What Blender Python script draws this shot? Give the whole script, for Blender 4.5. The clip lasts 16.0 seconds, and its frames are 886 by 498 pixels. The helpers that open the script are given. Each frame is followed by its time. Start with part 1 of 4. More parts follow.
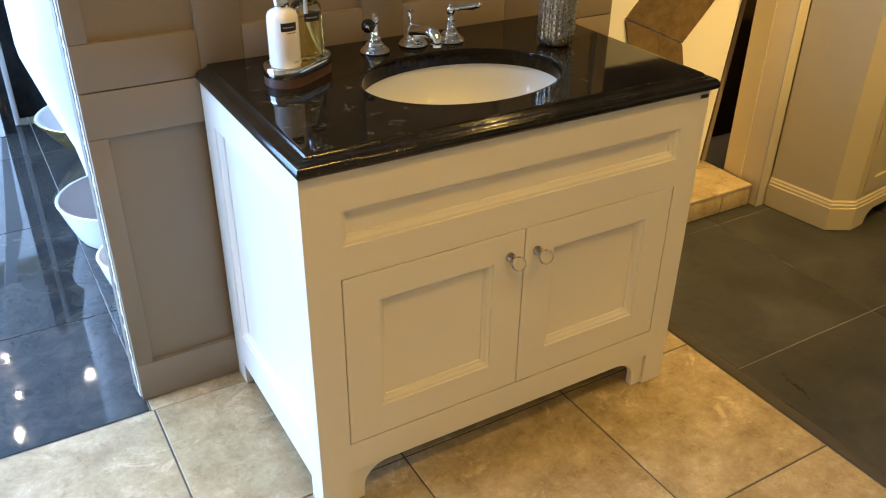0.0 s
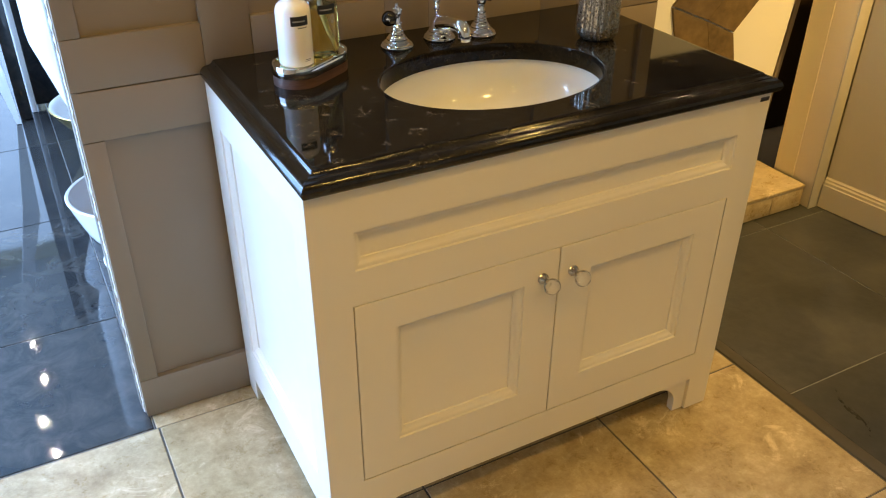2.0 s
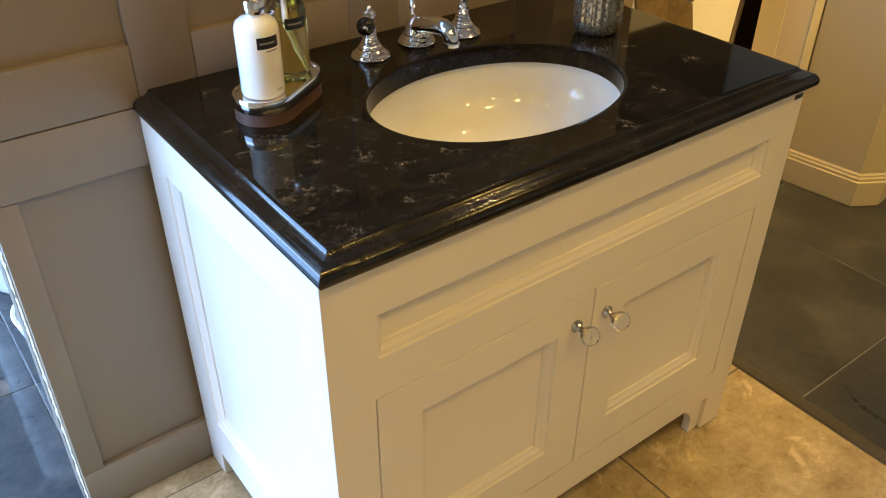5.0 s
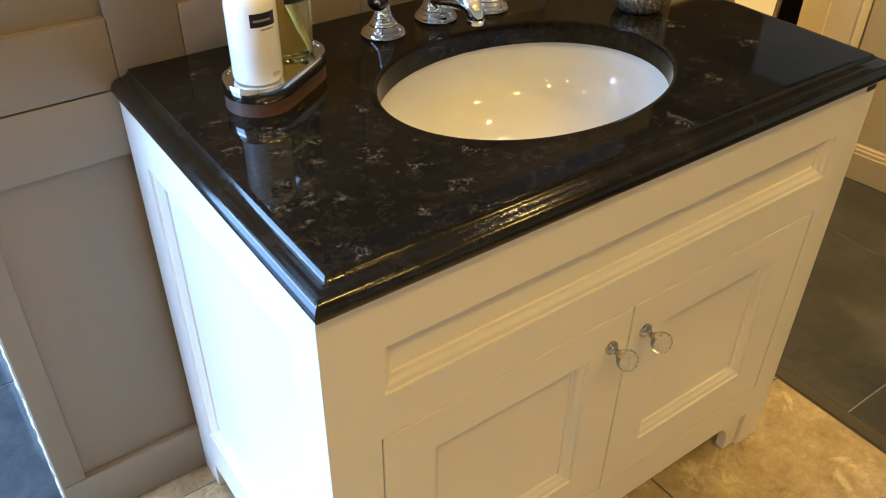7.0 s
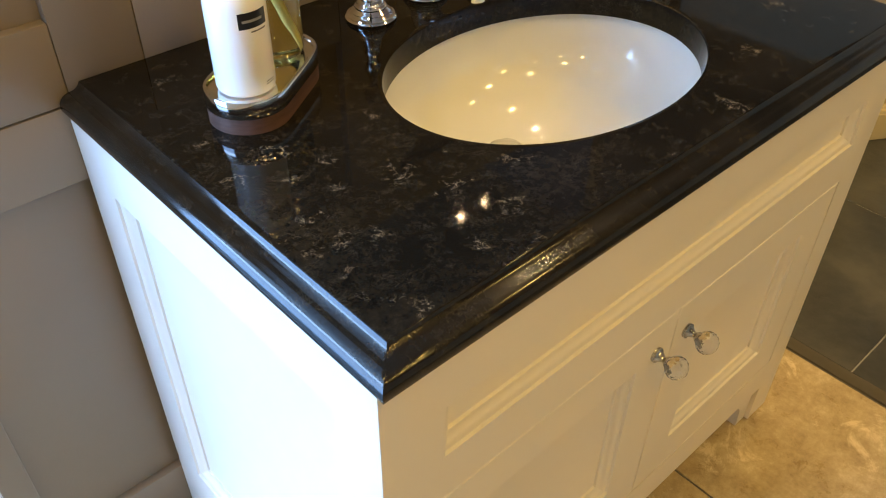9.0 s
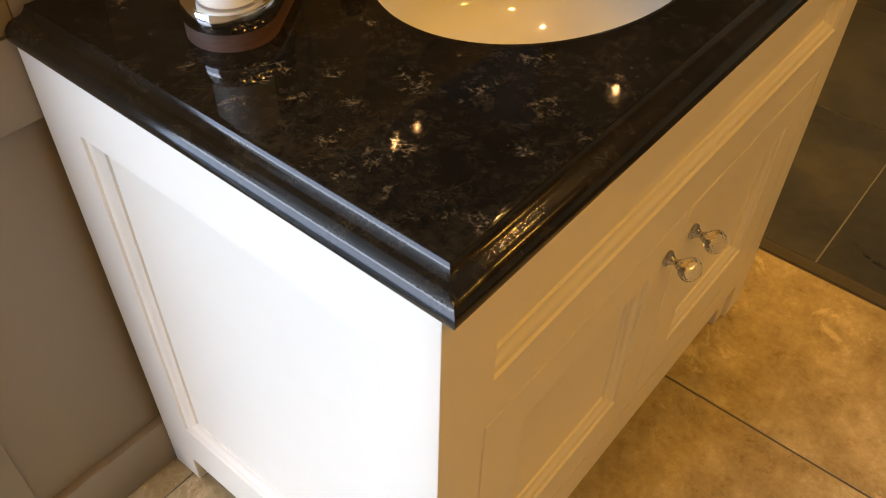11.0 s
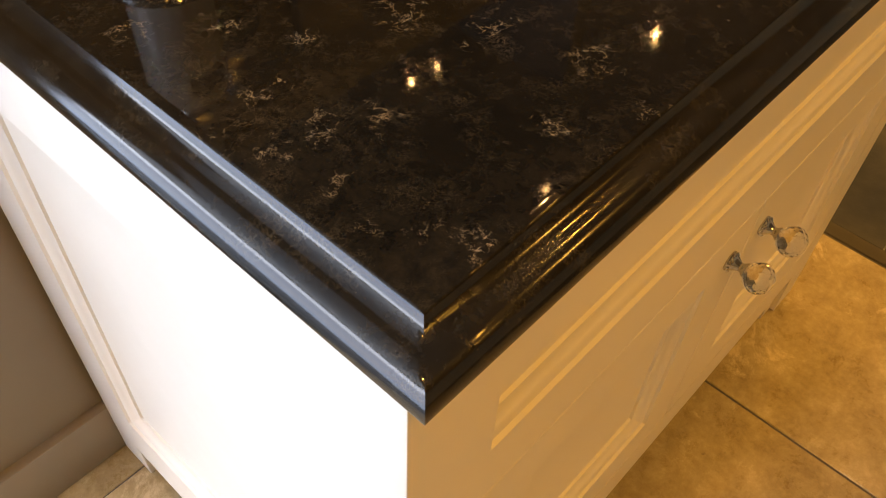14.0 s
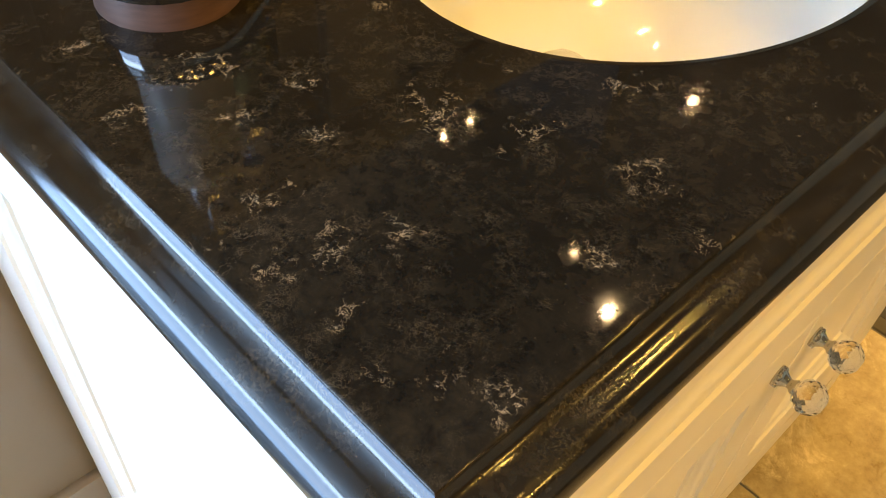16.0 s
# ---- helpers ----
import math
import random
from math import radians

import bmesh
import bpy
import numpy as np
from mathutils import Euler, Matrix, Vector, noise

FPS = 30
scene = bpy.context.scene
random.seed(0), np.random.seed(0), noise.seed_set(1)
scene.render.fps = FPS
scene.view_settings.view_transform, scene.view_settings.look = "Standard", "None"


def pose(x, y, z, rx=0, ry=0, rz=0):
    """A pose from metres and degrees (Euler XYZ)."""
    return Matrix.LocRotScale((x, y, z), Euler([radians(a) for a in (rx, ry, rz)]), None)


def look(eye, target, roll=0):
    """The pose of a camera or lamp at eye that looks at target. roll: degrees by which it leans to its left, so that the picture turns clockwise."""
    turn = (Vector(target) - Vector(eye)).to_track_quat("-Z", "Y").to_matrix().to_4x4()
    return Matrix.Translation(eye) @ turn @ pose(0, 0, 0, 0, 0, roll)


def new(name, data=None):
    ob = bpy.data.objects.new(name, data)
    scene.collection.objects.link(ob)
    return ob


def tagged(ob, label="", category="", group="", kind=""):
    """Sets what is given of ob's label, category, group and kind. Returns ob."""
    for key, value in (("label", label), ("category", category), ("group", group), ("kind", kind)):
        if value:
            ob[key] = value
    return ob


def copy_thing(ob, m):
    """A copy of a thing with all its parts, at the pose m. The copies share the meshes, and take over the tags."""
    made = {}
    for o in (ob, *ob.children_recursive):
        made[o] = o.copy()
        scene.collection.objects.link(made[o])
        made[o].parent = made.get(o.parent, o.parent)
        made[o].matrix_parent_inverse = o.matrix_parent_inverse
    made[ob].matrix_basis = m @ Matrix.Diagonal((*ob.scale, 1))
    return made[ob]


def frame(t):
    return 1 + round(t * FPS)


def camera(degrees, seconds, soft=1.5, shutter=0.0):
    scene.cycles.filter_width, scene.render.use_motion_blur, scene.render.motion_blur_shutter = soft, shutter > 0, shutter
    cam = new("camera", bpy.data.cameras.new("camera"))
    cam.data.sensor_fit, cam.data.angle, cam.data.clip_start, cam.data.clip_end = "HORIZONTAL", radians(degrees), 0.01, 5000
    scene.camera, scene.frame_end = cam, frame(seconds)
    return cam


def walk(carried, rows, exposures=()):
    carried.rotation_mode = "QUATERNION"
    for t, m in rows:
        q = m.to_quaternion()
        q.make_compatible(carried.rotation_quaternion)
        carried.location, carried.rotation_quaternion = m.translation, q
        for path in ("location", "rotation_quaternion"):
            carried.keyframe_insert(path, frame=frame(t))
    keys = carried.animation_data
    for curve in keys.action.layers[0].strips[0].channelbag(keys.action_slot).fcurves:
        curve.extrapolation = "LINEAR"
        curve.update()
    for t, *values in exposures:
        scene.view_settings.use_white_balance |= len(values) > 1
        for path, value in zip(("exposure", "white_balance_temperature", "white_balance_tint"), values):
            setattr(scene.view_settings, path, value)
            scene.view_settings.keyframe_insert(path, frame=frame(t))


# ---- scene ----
cam = camera(55.9, 16.0, soft=1.1)
PATH = [
    (0, (0.096, 0.108, 1.377), (0.98, 1.596, 0.374), 0.8),
    (0.5, (0.099, 0.133, 1.373), (0.98, 1.614, 0.357), 0.7),
    (1, (0.115, 0.167, 1.366), (0.989, 1.641, 0.335), 0.8),
    (1.5, (0.157, 0.212, 1.365), (1.001, 1.696, 0.324), 0.6),
    (2, (0.197, 0.259, 1.358), (1.002, 1.76, 0.311), 0.3),
    (2.5, (0.233, 0.282, 1.348), (1.007, 1.787, 0.283), -0.2),
    (3, (0.24, 0.321, 1.346), (1.017, 1.806, 0.254), -0.5),
    (3.5, (0.225, 0.413, 1.352), (1.06, 1.86, 0.253), -0.5),
    (4, (0.2, 0.504, 1.359), (1.122, 1.887, 0.247), -0.5),
    (4.2, (0.18, 0.533, 1.359), (1.139, 1.889, 0.247), -0.4),
    (6.5, (0.227, 0.718, 1.318), (1.229, 1.991, 0.145), 1.2),
    (7, (0.273, 0.753, 1.309), (1.218, 2.047, 0.112), 0.9),
    (7.5, (0.302, 0.775, 1.304), (1.201, 2.083, 0.086), 0.2),
    (8, (0.292, 0.83, 1.297), (1.207, 2.108, 0.06), -0.2),
    (8.2, (0.287, 0.86, 1.301), (1.23, 2.107, 0.054), -0.1),
    (10.3, (0.232, 1.044, 1.256), (1.35, 1.982, -0.111), 1.6),
    (10.5, (0.225, 1.051, 1.252), (1.347, 1.969, -0.126), 1.7),
    (11, (0.223, 1.06, 1.239), (1.329, 1.947, -0.172), 1.4),
    (11.5, (0.248, 1.078, 1.226), (1.304, 1.949, -0.232), 0.2),
    (12, (0.285, 1.101, 1.197), (1.31, 1.953, -0.294), 0.5),
    (12.5, (0.323, 1.122, 1.164), (1.334, 1.957, -0.346), 1.8),
    (13, (0.35, 1.139, 1.144), (1.34, 1.966, -0.385), 1.9),
    (13.5, (0.369, 1.149, 1.13), (1.36, 1.986, -0.393), 2.5),
    (14, (0.386, 1.168, 1.109), (1.384, 2.016, -0.403), 3.2),
    (14.5, (0.397, 1.182, 1.094), (1.397, 2.051, -0.404), 3.4),
    (15, (0.408, 1.191, 1.09), (1.409, 2.098, -0.385), 3.5),
    (15.5, (0.421, 1.203, 1.088), (1.423, 2.146, -0.364), 3.4),
    (16, (0.437, 1.216, 1.095), (1.448, 2.163, -0.348), 4.4),
]
EXPOSURES = [(0.0, 0.12, 7100, 22), (4.2, 0.12, 7100, 22), (6.3, 0.3, 6600, 21), (8.2, 0.3, 6600, 21), (10.5, -0.02, 8600, 25), (11.1, -0.28, 12000, 34), (11.6, -0.44, 12600, 35),
             (12.5, -0.29, 12900, 36), (13.5, -0.1, 12900, 37), (14.5, 0.09, 12700, 37), (15.2, 0.32, 11000, 32), (15.6, 0.54, 9200, 26), (16.0, 0.76, 8300, 22)]
walk(cam, [(t, look(eye, target, roll)) for t, eye, target, roll in PATH], EXPOSURES)

# ---- light ----
world = bpy.data.worlds.new("sky")
scene.world = world
world.use_nodes = True
wn = world.node_tree
sky = wn.nodes.new("ShaderNodeTexSky")
sky.sky_type, sky.sun_disc, sky.sun_elevation, sky.sun_rotation = "NISHITA", False, radians(35), radians(-80)
wn.nodes["Background"].inputs[1].default_value = 0.12
wn.links.new(sky.outputs[0], wn.nodes["Background"].inputs[0])


def lamp(name, kind, m, energy, color, **attrs):
    data = bpy.data.lights.new(name, kind)
    data.energy, data.color = energy, color
    if kind == "AREA":
        data.shape, data.size, data.size_y = attrs["shape"], attrs["size"], attrs.get("size_y", attrs["size"])
        data.spread = radians(attrs.get("spread", 180))
    if kind == "SUN":
        data.angle = radians(attrs["angle"])
    ob = new(name, data)
    ob.matrix_world = m
    return ob


CEIL = 2.5
# the overcast sun, mostly kept out by the walls
lamp("sun", "SUN", look((-6, 3, 6), (0, 1.5, 0)), 1.0, (1.0, 0.97, 0.92), angle=12)
# daylight in the shop window
DAY = (0.33, 0.63, 1.05)
# bright sky in the upper part of the shop window, the dimmer bluish street below it
lamp("window_sky", "AREA", look((-1.72, 3.8, 2.02), (0.0, 3.8, 2.02)), 180, (0.33, 0.655, 1.1), shape="RECTANGLE", size=4.4, size_y=0.56)
lamp("window_street", "AREA", look((-1.72, 3.8, 0.90), (0.0, 3.8, 0.90)), 235, (0.24, 0.59, 1.15), shape="RECTANGLE", size=4.4, size_y=1.62)
lamp("window_daylight", "AREA", look((-0.65, 7.17, 1.35), (-0.65, 0.0, 1.35)), 45, DAY, shape="RECTANGLE", size=1.9, size_y=1.9)
WARM = (0.94, 0.635, 0.165)
WHITER = (1.0, 0.76, 0.40)
# x, y, watts, spread and size of each warm spotlight and fill lamp
# Entries after (1.94, 1.42) are unseen lamps added to brighten front and partition.
SPOTS_AND_FILL = [(2.2, 2.91, 1.6, 109, 0.014), (2.34, 2.91, 1.6, 109, 0.014), (3.12, 2.43, 3.5, 118, 0.018), (2.11, 2.2, 0.7, 94, 0.02), (2.0, 1.97, 2.8, 100, 0.026),
         (1.94, 1.42, 4, 120, 0.05), (-0.35, 0.1, 5, 150, 0.14), (0.45, 0.25, 5.5, 150, 0.14), (1.25, 0.3, 5.5, 150, 0.14), (2.1, 0.25, 5, 150, 0.14),
         (0.05, -0.7, 5, 150, 0.14), (0.9, -0.7, 5, 150, 0.14), (1.8, -0.7, 5, 150, 0.14), (0.2, 1.3, 3.5, 130, 0.05)]
for sx, sy, power, spread, size in SPOTS_AND_FILL:
    lamp("ceiling_bulb", "AREA", pose(sx, sy, CEIL - 0.012), power, WARM if sx < 1.99 or sy < 1.5 else WHITER, shape="DISK", size=size, spread=spread)
# spotlight tilted at the display bay
lamp("tilted_bulb", "AREA", look((2.45, 0.75, CEIL - 0.03), (2.45, 2.0, 0.75)), 10, WARM, shape="DISK", size=0.08, spread=75)
COOL_SPOTS = [(-0.16, 5.95), (-0.13, 5.49), (-0.18, 5.04), (-0.14, 4.7), (0.34, 5.47)]
for sx, sy in COOL_SPOTS:
    lamp("ceiling_bulb", "AREA", pose(sx, sy, CEIL - 0.044), 2, (1.0, 0.93, 0.82), shape="DISK", size=0.022)


# ---- materials ----
def material(name, color, rough=0.5, metal=0.0, **extra):
    m = bpy.data.materials.new(name)
    m.use_nodes = True
    b = m.node_tree.nodes["Principled BSDF"]
    b.inputs["Base Color"].default_value = (*color, 1)
    b.inputs["Roughness"].default_value = rough
    b.inputs["Metallic"].default_value = metal
    for key, value in extra.items():
        b.inputs[key.replace("_", " ")].default_value = value
    return m


class Nodes:
    """Short hand for wiring one material."""

    def __init__(self, mat):
        self.tree = mat.node_tree
        self.bsdf = self.tree.nodes["Principled BSDF"]

    def add(self, kind, **values):
        n = self.tree.nodes.new("ShaderNode" + kind)
        for key, value in values.items():
            n.inputs[key.replace("_", " ")].default_value = value
        return n

    def wire(self, a, b):
        self.tree.links.new(a, b)

    def coords(self, scale=(1, 1, 1), per_object=0.0):
        geo = self.tree.nodes.new("ShaderNodeNewGeometry")
        mp = self.tree.nodes.new("ShaderNodeMapping")
        mp.inputs["Scale"].default_value = scale
        self.wire(geo.outputs["Position"], mp.inputs["Vector"])
        if per_object:
            info = self.tree.nodes.new("ShaderNodeObjectInfo")
            mul = self.tree.nodes.new("ShaderNodeVectorMath")
            mul.operation = "SCALE"
            mul.inputs[0].default_value = (1, 0.7, 0.4)
            sc = self.tree.nodes.new("ShaderNodeMath")
            sc.operation = "MULTIPLY"
            sc.inputs[1].default_value = per_object
            self.wire(info.outputs["Random"], sc.inputs[0])
            self.wire(sc.outputs[0], mul.inputs["Scale"])
            self.wire(mul.outputs[0], mp.inputs["Location"])
        return mp.outputs[0]

    def noise(self, vec, scale, detail=4.0, rough=0.55, distort=0.0):
        n = self.add("TexNoise", Scale=scale, Detail=detail, Roughness=rough, Distortion=distort)
        self.wire(vec, n.inputs["Vector"])
        return n

    def ramp(self, fac, stops):
        r = self.tree.nodes.new("ShaderNodeValToRGB")
        el = r.color_ramp.elements
        while len(el) < len(stops):
            el.new(0.5)
        for e, (pos, col) in zip(el, stops):
            e.position = pos
            e.color = (*col, 1) if len(col) == 3 else col
        self.wire(fac, r.inputs[0])
        return r.outputs[0]

    def mix(self, fac, a, b, mode="MIX"):
        m = self.tree.nodes.new("ShaderNodeMix")
        m.data_type, m.blend_type = "RGBA", mode
        if isinstance(fac, float):
            m.inputs[0].default_value = fac
        else:
            self.wire(fac, m.inputs[0])
        for v, sock in ((a, m.inputs[6]), (b, m.inputs[7])):
            if isinstance(v, tuple):
                sock.default_value = (*v, 1)
            else:
                self.wire(v, sock)
        return m.outputs[2]

    def math(self, op, a, b):
        m = self.tree.nodes.new("ShaderNodeMath")
        m.operation = op
        for v, sock in ((a, m.inputs[0]), (b, m.inputs[1])):
            if isinstance(v, (int, float)):
                sock.default_value = v
            else:
                self.wire(v, sock)
        return m.outputs[0]

    def bump(self, height, strength, distance):
        b = self.add("Bump", Strength=strength, Distance=distance)
        self.wire(height, b.inputs["Height"])
        self.wire(b.outputs[0], self.bsdf.inputs["Normal"])

    def color(self, out):
        self.wire(out, self.bsdf.inputs["Base Color"])

    def rough(self, out):
        self.wire(out, self.bsdf.inputs["Roughness"])


GREY3 = lambda v: (v, v, v)


def painted(name, color, rough, wear=0.06, brush=60):
    """Satin brushed paint with faint unevenness."""
    m = material(name, color, rough)
    n = Nodes(m)
    v = n.coords()
    big = n.noise(v, 3.0, 3).outputs[0]
    dark = tuple(c * (1 - wear) for c in color)
    n.color(n.mix(big, dark, color))
    n.rough(n.ramp(n.noise(v, 14, 4).outputs[0], [(0.3, GREY3(rough - 0.06)), (0.7, GREY3(rough + 0.06))]))
    n.bump(n.noise(v, brush, 3).outputs[0], 0.12, 0.002)
    return m


# where the pale veins gather on the worktop: x, y, reach
VEINS = [(0.622, 1.585, 0.024), (0.586, 1.651, 0.011), (0.571, 1.576, 0.015), (0.615, 1.534, 0.013), (0.658, 1.539, 0.012), (0.635, 1.499, 0.014),
         (0.699, 1.478, 0.022), (0.724, 1.426, 0.016), (0.706, 1.426, 0.009), (0.800, 1.420, 0.022), (0.745, 1.364, 0.018), (0.566, 1.435, 0.013),
         (0.594, 1.430, 0.014), (0.624, 1.417, 0.013), (0.584, 1.473, 0.012), (0.573, 1.400, 0.012), (0.574, 1.346, 0.009), (0.561, 1.364, 0.008),
         (0.590, 1.321, 0.012), (0.681, 1.348, 0.012), (0.543, 1.464, 0.012), (0.602, 1.475, 0.009), (0.725, 1.320, 0.009), (1.058, 1.333, 0.022),
         (1.325, 1.444, 0.030), (0.618, 1.793, 0.020), (1.192, 1.392, 0.018), (0.747, 1.579, 0.012), (1.283, 1.555, 0.022)]


def stone_black(name, polish, veins, gloss, placed=()):
    m = material(name, (0.01, 0.009, 0.008), 0.07)
    n = Nodes(m)
    v = n.coords()
    warp = n.noise(v, 48, 7, 0.72)
    sub = n.tree.nodes.new("ShaderNodeVectorMath")
    sub.operation = "MULTIPLY_ADD"
    sub.inputs[1].default_value = (0.046, 0.046, 0.03)
    n.wire(warp.outputs[1], sub.inputs[0])
    n.wire(v, sub.inputs[2])

    def web(scale, width, level):
        vor = n.tree.nodes.new("ShaderNodeTexVoronoi")
        vor.feature = "DISTANCE_TO_EDGE"
        vor.inputs["Scale"].default_value = scale
        n.wire(sub.outputs[0], vor.inputs["Vector"])
        return n.ramp(vor.outputs["Distance"], [(0.0, GREY3(level)), (width * 0.45, GREY3(level * 0.8)), (width, GREY3(0.0))])

    broken = n.ramp(n.noise(v, 120, 3).outputs[0], [(0.38, GREY3(0)), (0.52, GREY3(1))])
    loose = n.ramp(n.noise(v, 24, 4, 0.6).outputs[0], [(veins, GREY3(0)), (veins + 0.12, GREY3(0.55))])
    if placed:
        near = 0.0
        for x, y, reach in placed:
            d = n.tree.nodes.new("ShaderNodeVectorMath")
            d.operation = "DISTANCE"
            d.inputs[1].default_value = (x, y, 0.82)
            n.wire(v, d.inputs[0])
            near = n.math("MAXIMUM", near, n.math("SUBTRACT", 1.0, n.math("MULTIPLY", d.outputs["Value"], 0.74 / reach)))
        rag = n.math("MULTIPLY", n.math("SUBTRACT", n.noise(v, 60, 5, 0.65).outputs[0], 0.5), 3.2)
        gathered = n.ramp(n.math("ADD", near, rag), [(0.42, GREY3(0)), (0.85, GREY3(1))])
        loose = n.math("MAXIMUM", gathered, n.math("MULTIPLY", loose, 0.35))
    fac = n.math("MULTIPLY", n.math("MULTIPLY", web(95, 0.029, 1.0), loose), broken)
    clumps2 = n.ramp(n.noise(v, 34, 4, 0.6).outputs[0], [(0.46, GREY3(0)), (0.66, GREY3(1))])
    fac2 = n.math("MULTIPLY", n.math("MULTIPLY", web(190, 0.06, 0.13), clumps2), broken)
    grit = n.ramp(n.noise(v, 520, 2, 0.5).outputs[0], [(0.72, GREY3(0)), (0.80, GREY3(0.15))])
    mottle = n.ramp(n.noise(v, 95, 6, 0.7, 0.4).outputs[0], [(0.34, (0.006, 0.005, 0.004)), (0.5, (0.0108, 0.0088, 0.0062)), (0.62, (0.015, 0.0119, 0.008)), (0.76, (0.021, 0.0164, 0.0108))])
    cloud = n.ramp(n.noise(v, 9, 3, 0.5).outputs[0], [(0.35, GREY3(0.65)), (0.65, GREY3(1.25))])
    ground = n.mix(1.0, mottle, cloud, "MULTIPLY")
    n.color(n.mix(n.math("MAXIMUM", n.math("MAXIMUM", fac, fac2), grit), ground, (0.36, 0.29, 0.195)))
    n.rough(n.ramp(n.noise(v, 40, 4).outputs[0], [(0.3, GREY3(polish)), (0.8, GREY3(polish + 0.012))]))
    n.bsdf.inputs["Specular IOR Level"].default_value = gloss
    return m


def travertine():
    m = material("travertine", (0.5, 0.4, 0.27), 0.3)
    n = Nodes(m)
    v = n.coords(per_object=7.0)
    big = n.noise(v, 5.0, 8, 0.68, 0.2).outputs[0]
    mid = n.noise(v, 22, 9, 0.75, 0.35).outputs[0]
    fine = n.noise(v, 95, 6, 0.7).outputs[0]
    blotch = n.noise(v, 10, 10, 0.78, 0.15).outputs[0]
    base = n.ramp(big, [(0.32, (0.285, 0.215, 0.115)), (0.46, (0.40, 0.315, 0.185)), (0.58, (0.455, 0.365, 0.225)), (0.70, (0.54, 0.45, 0.30))])
    cloud = n.ramp(blotch, [(0.36, (0.215, 0.15, 0.072)), (0.46, (0.34, 0.26, 0.145)), (0.55, (0.44, 0.35, 0.21)), (0.62, (0.55, 0.46, 0.30)), (0.68, (0.70, 0.62, 0.46))])
    speck = n.ramp(fine, [(0.35, (0.25, 0.185, 0.10)), (0.52, (0.41, 0.325, 0.20)), (0.66, (0.57, 0.48, 0.34))])
    col = n.mix(0.2, n.mix(0.75, base, cloud), speck)
    streak = n.ramp(n.noise(v, 8, 8, 0.75, 0.5).outputs[0], [(0.58, GREY3(0)), (0.66, GREY3(0.75))])
    col = n.mix(streak, col, (0.68, 0.57, 0.39))
    stain = n.ramp(n.noise(v, 6, 7, 0.7, 0.3).outputs[0], [(0.60, GREY3(0)), (0.70, GREY3(0.6))])
    col = n.mix(stain, col, (0.22, 0.155, 0.08))
    pits = n.ramp(n.noise(v, 55, 3).outputs[0], [(0.24, GREY3(1)), (0.30, GREY3(0))])
    n.color(n.mix(n.math("MULTIPLY", pits, 0.55), col, (0.16, 0.11, 0.06)))
    n.rough(n.ramp(mid, [(0.3, GREY3(0.40)), (0.7, GREY3(0.22))]))
    n.bump(mid, 0.12, 0.003)
    return m


def slate_tile():
    m = material("slate", (0.05, 0.05, 0.045), 0.35)
    n = Nodes(m)
    v = n.coords(per_object=5.0)
    a = n.noise(v, 4.5, 8, 0.65, 0.6).outputs[0]
    b = n.noise(v, 30, 6, 0.65).outputs[0]
    c = n.noise(v, 2.2, 4, 0.6, 1.0).outputs[0]
    cloud = n.ramp(a, [(0.30, (0.018, 0.019, 0.018)), (0.5, (0.038, 0.039, 0.036)), (0.68, (0.078, 0.075, 0.064))])
    grain = n.ramp(b, [(0.3, (0.022, 0.023, 0.022)), (0.75, (0.072, 0.071, 0.064))])
    col = n.mix(0.35, cloud, grain)
    n.color(n.mix(n.ramp(c, [(0.55, GREY3(0)), (0.72, GREY3(0.4))]), col, (0.085, 0.078, 0.06)))
    n.rough(n.ramp(a, [(0.3, GREY3(0.27)), (0.7, GREY3(0.47))]))
    n.bump(b, 0.3, 0.004)
    return m


def dark_marble():
    m = material("dark_polished_tile", (0.02, 0.025, 0.03), 0.06)
    n = Nodes(m)
    v = n.coords(per_object=6.0)
    a = n.noise(v, 3.0, 6, 0.6, 1.2).outputs[0]
    b = n.noise(v, 12, 7, 0.7, 1.0).outputs[0]
    n.color(n.mix(0.5, n.ramp(a, [(0.35, (0.015, 0.018, 0.022)), (0.7, (0.05, 0.052, 0.052))]), n.ramp(b, [(0.4, (0.012, 0.015, 0.018)), (0.72, (0.075, 0.072, 0.062))])))
    n.rough(n.ramp(b, [(0.3, GREY3(0.025)), (0.8, GREY3(0.07))]))
    return m


def wood(name, dark, light, axis_scale, rough=0.45):
    m = material(name, light, rough)
    n = Nodes(m)
    v = n.coords(axis_scale, per_object=3.0)
    g = n.noise(v, 8, 6, 0.6, 0.8).outputs[0]
    f = n.noise(v, 40, 4, 0.6).outputs[0]
    n.color(n.mix(0.3, n.ramp(g, [(0.3, dark), (0.7, light)]), n.ramp(f, [(0.35, dark), (0.65, light)])))
    n.bump(f, 0.1, 0.002)
    return m


CREAM = painted("cream_paint", (0.76, 0.71, 0.62), 0.42, 0.04)
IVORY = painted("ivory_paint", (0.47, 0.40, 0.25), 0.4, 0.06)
TAUPE = painted("taupe_paint", (0.238, 0.19, 0.14), 0.5, 0.08)
WALL_CREAM = painted("cream_wall_paint", (0.72, 0.61, 0.40), 0.6, 0.08)
SCUFFED = painted("scuffed_whitish_paint", (0.60, 0.55, 0.45), 0.7, 0.35, 120)
WHITE_WALL = painted("white_wall_paint", (0.8, 0.79, 0.76), 0.65, 0.06)
CEILING_BROWN = painted("brown_ceiling_stain", (0.30, 0.21, 0.13), 0.7, 0.3)
CHIPPED = painted("chipped_plaster", (0.72, 0.70, 0.66), 0.85, 0.35, 200)
STONE = stone_black("black_quartz", 0.045, 0.56, 0.17, VEINS)
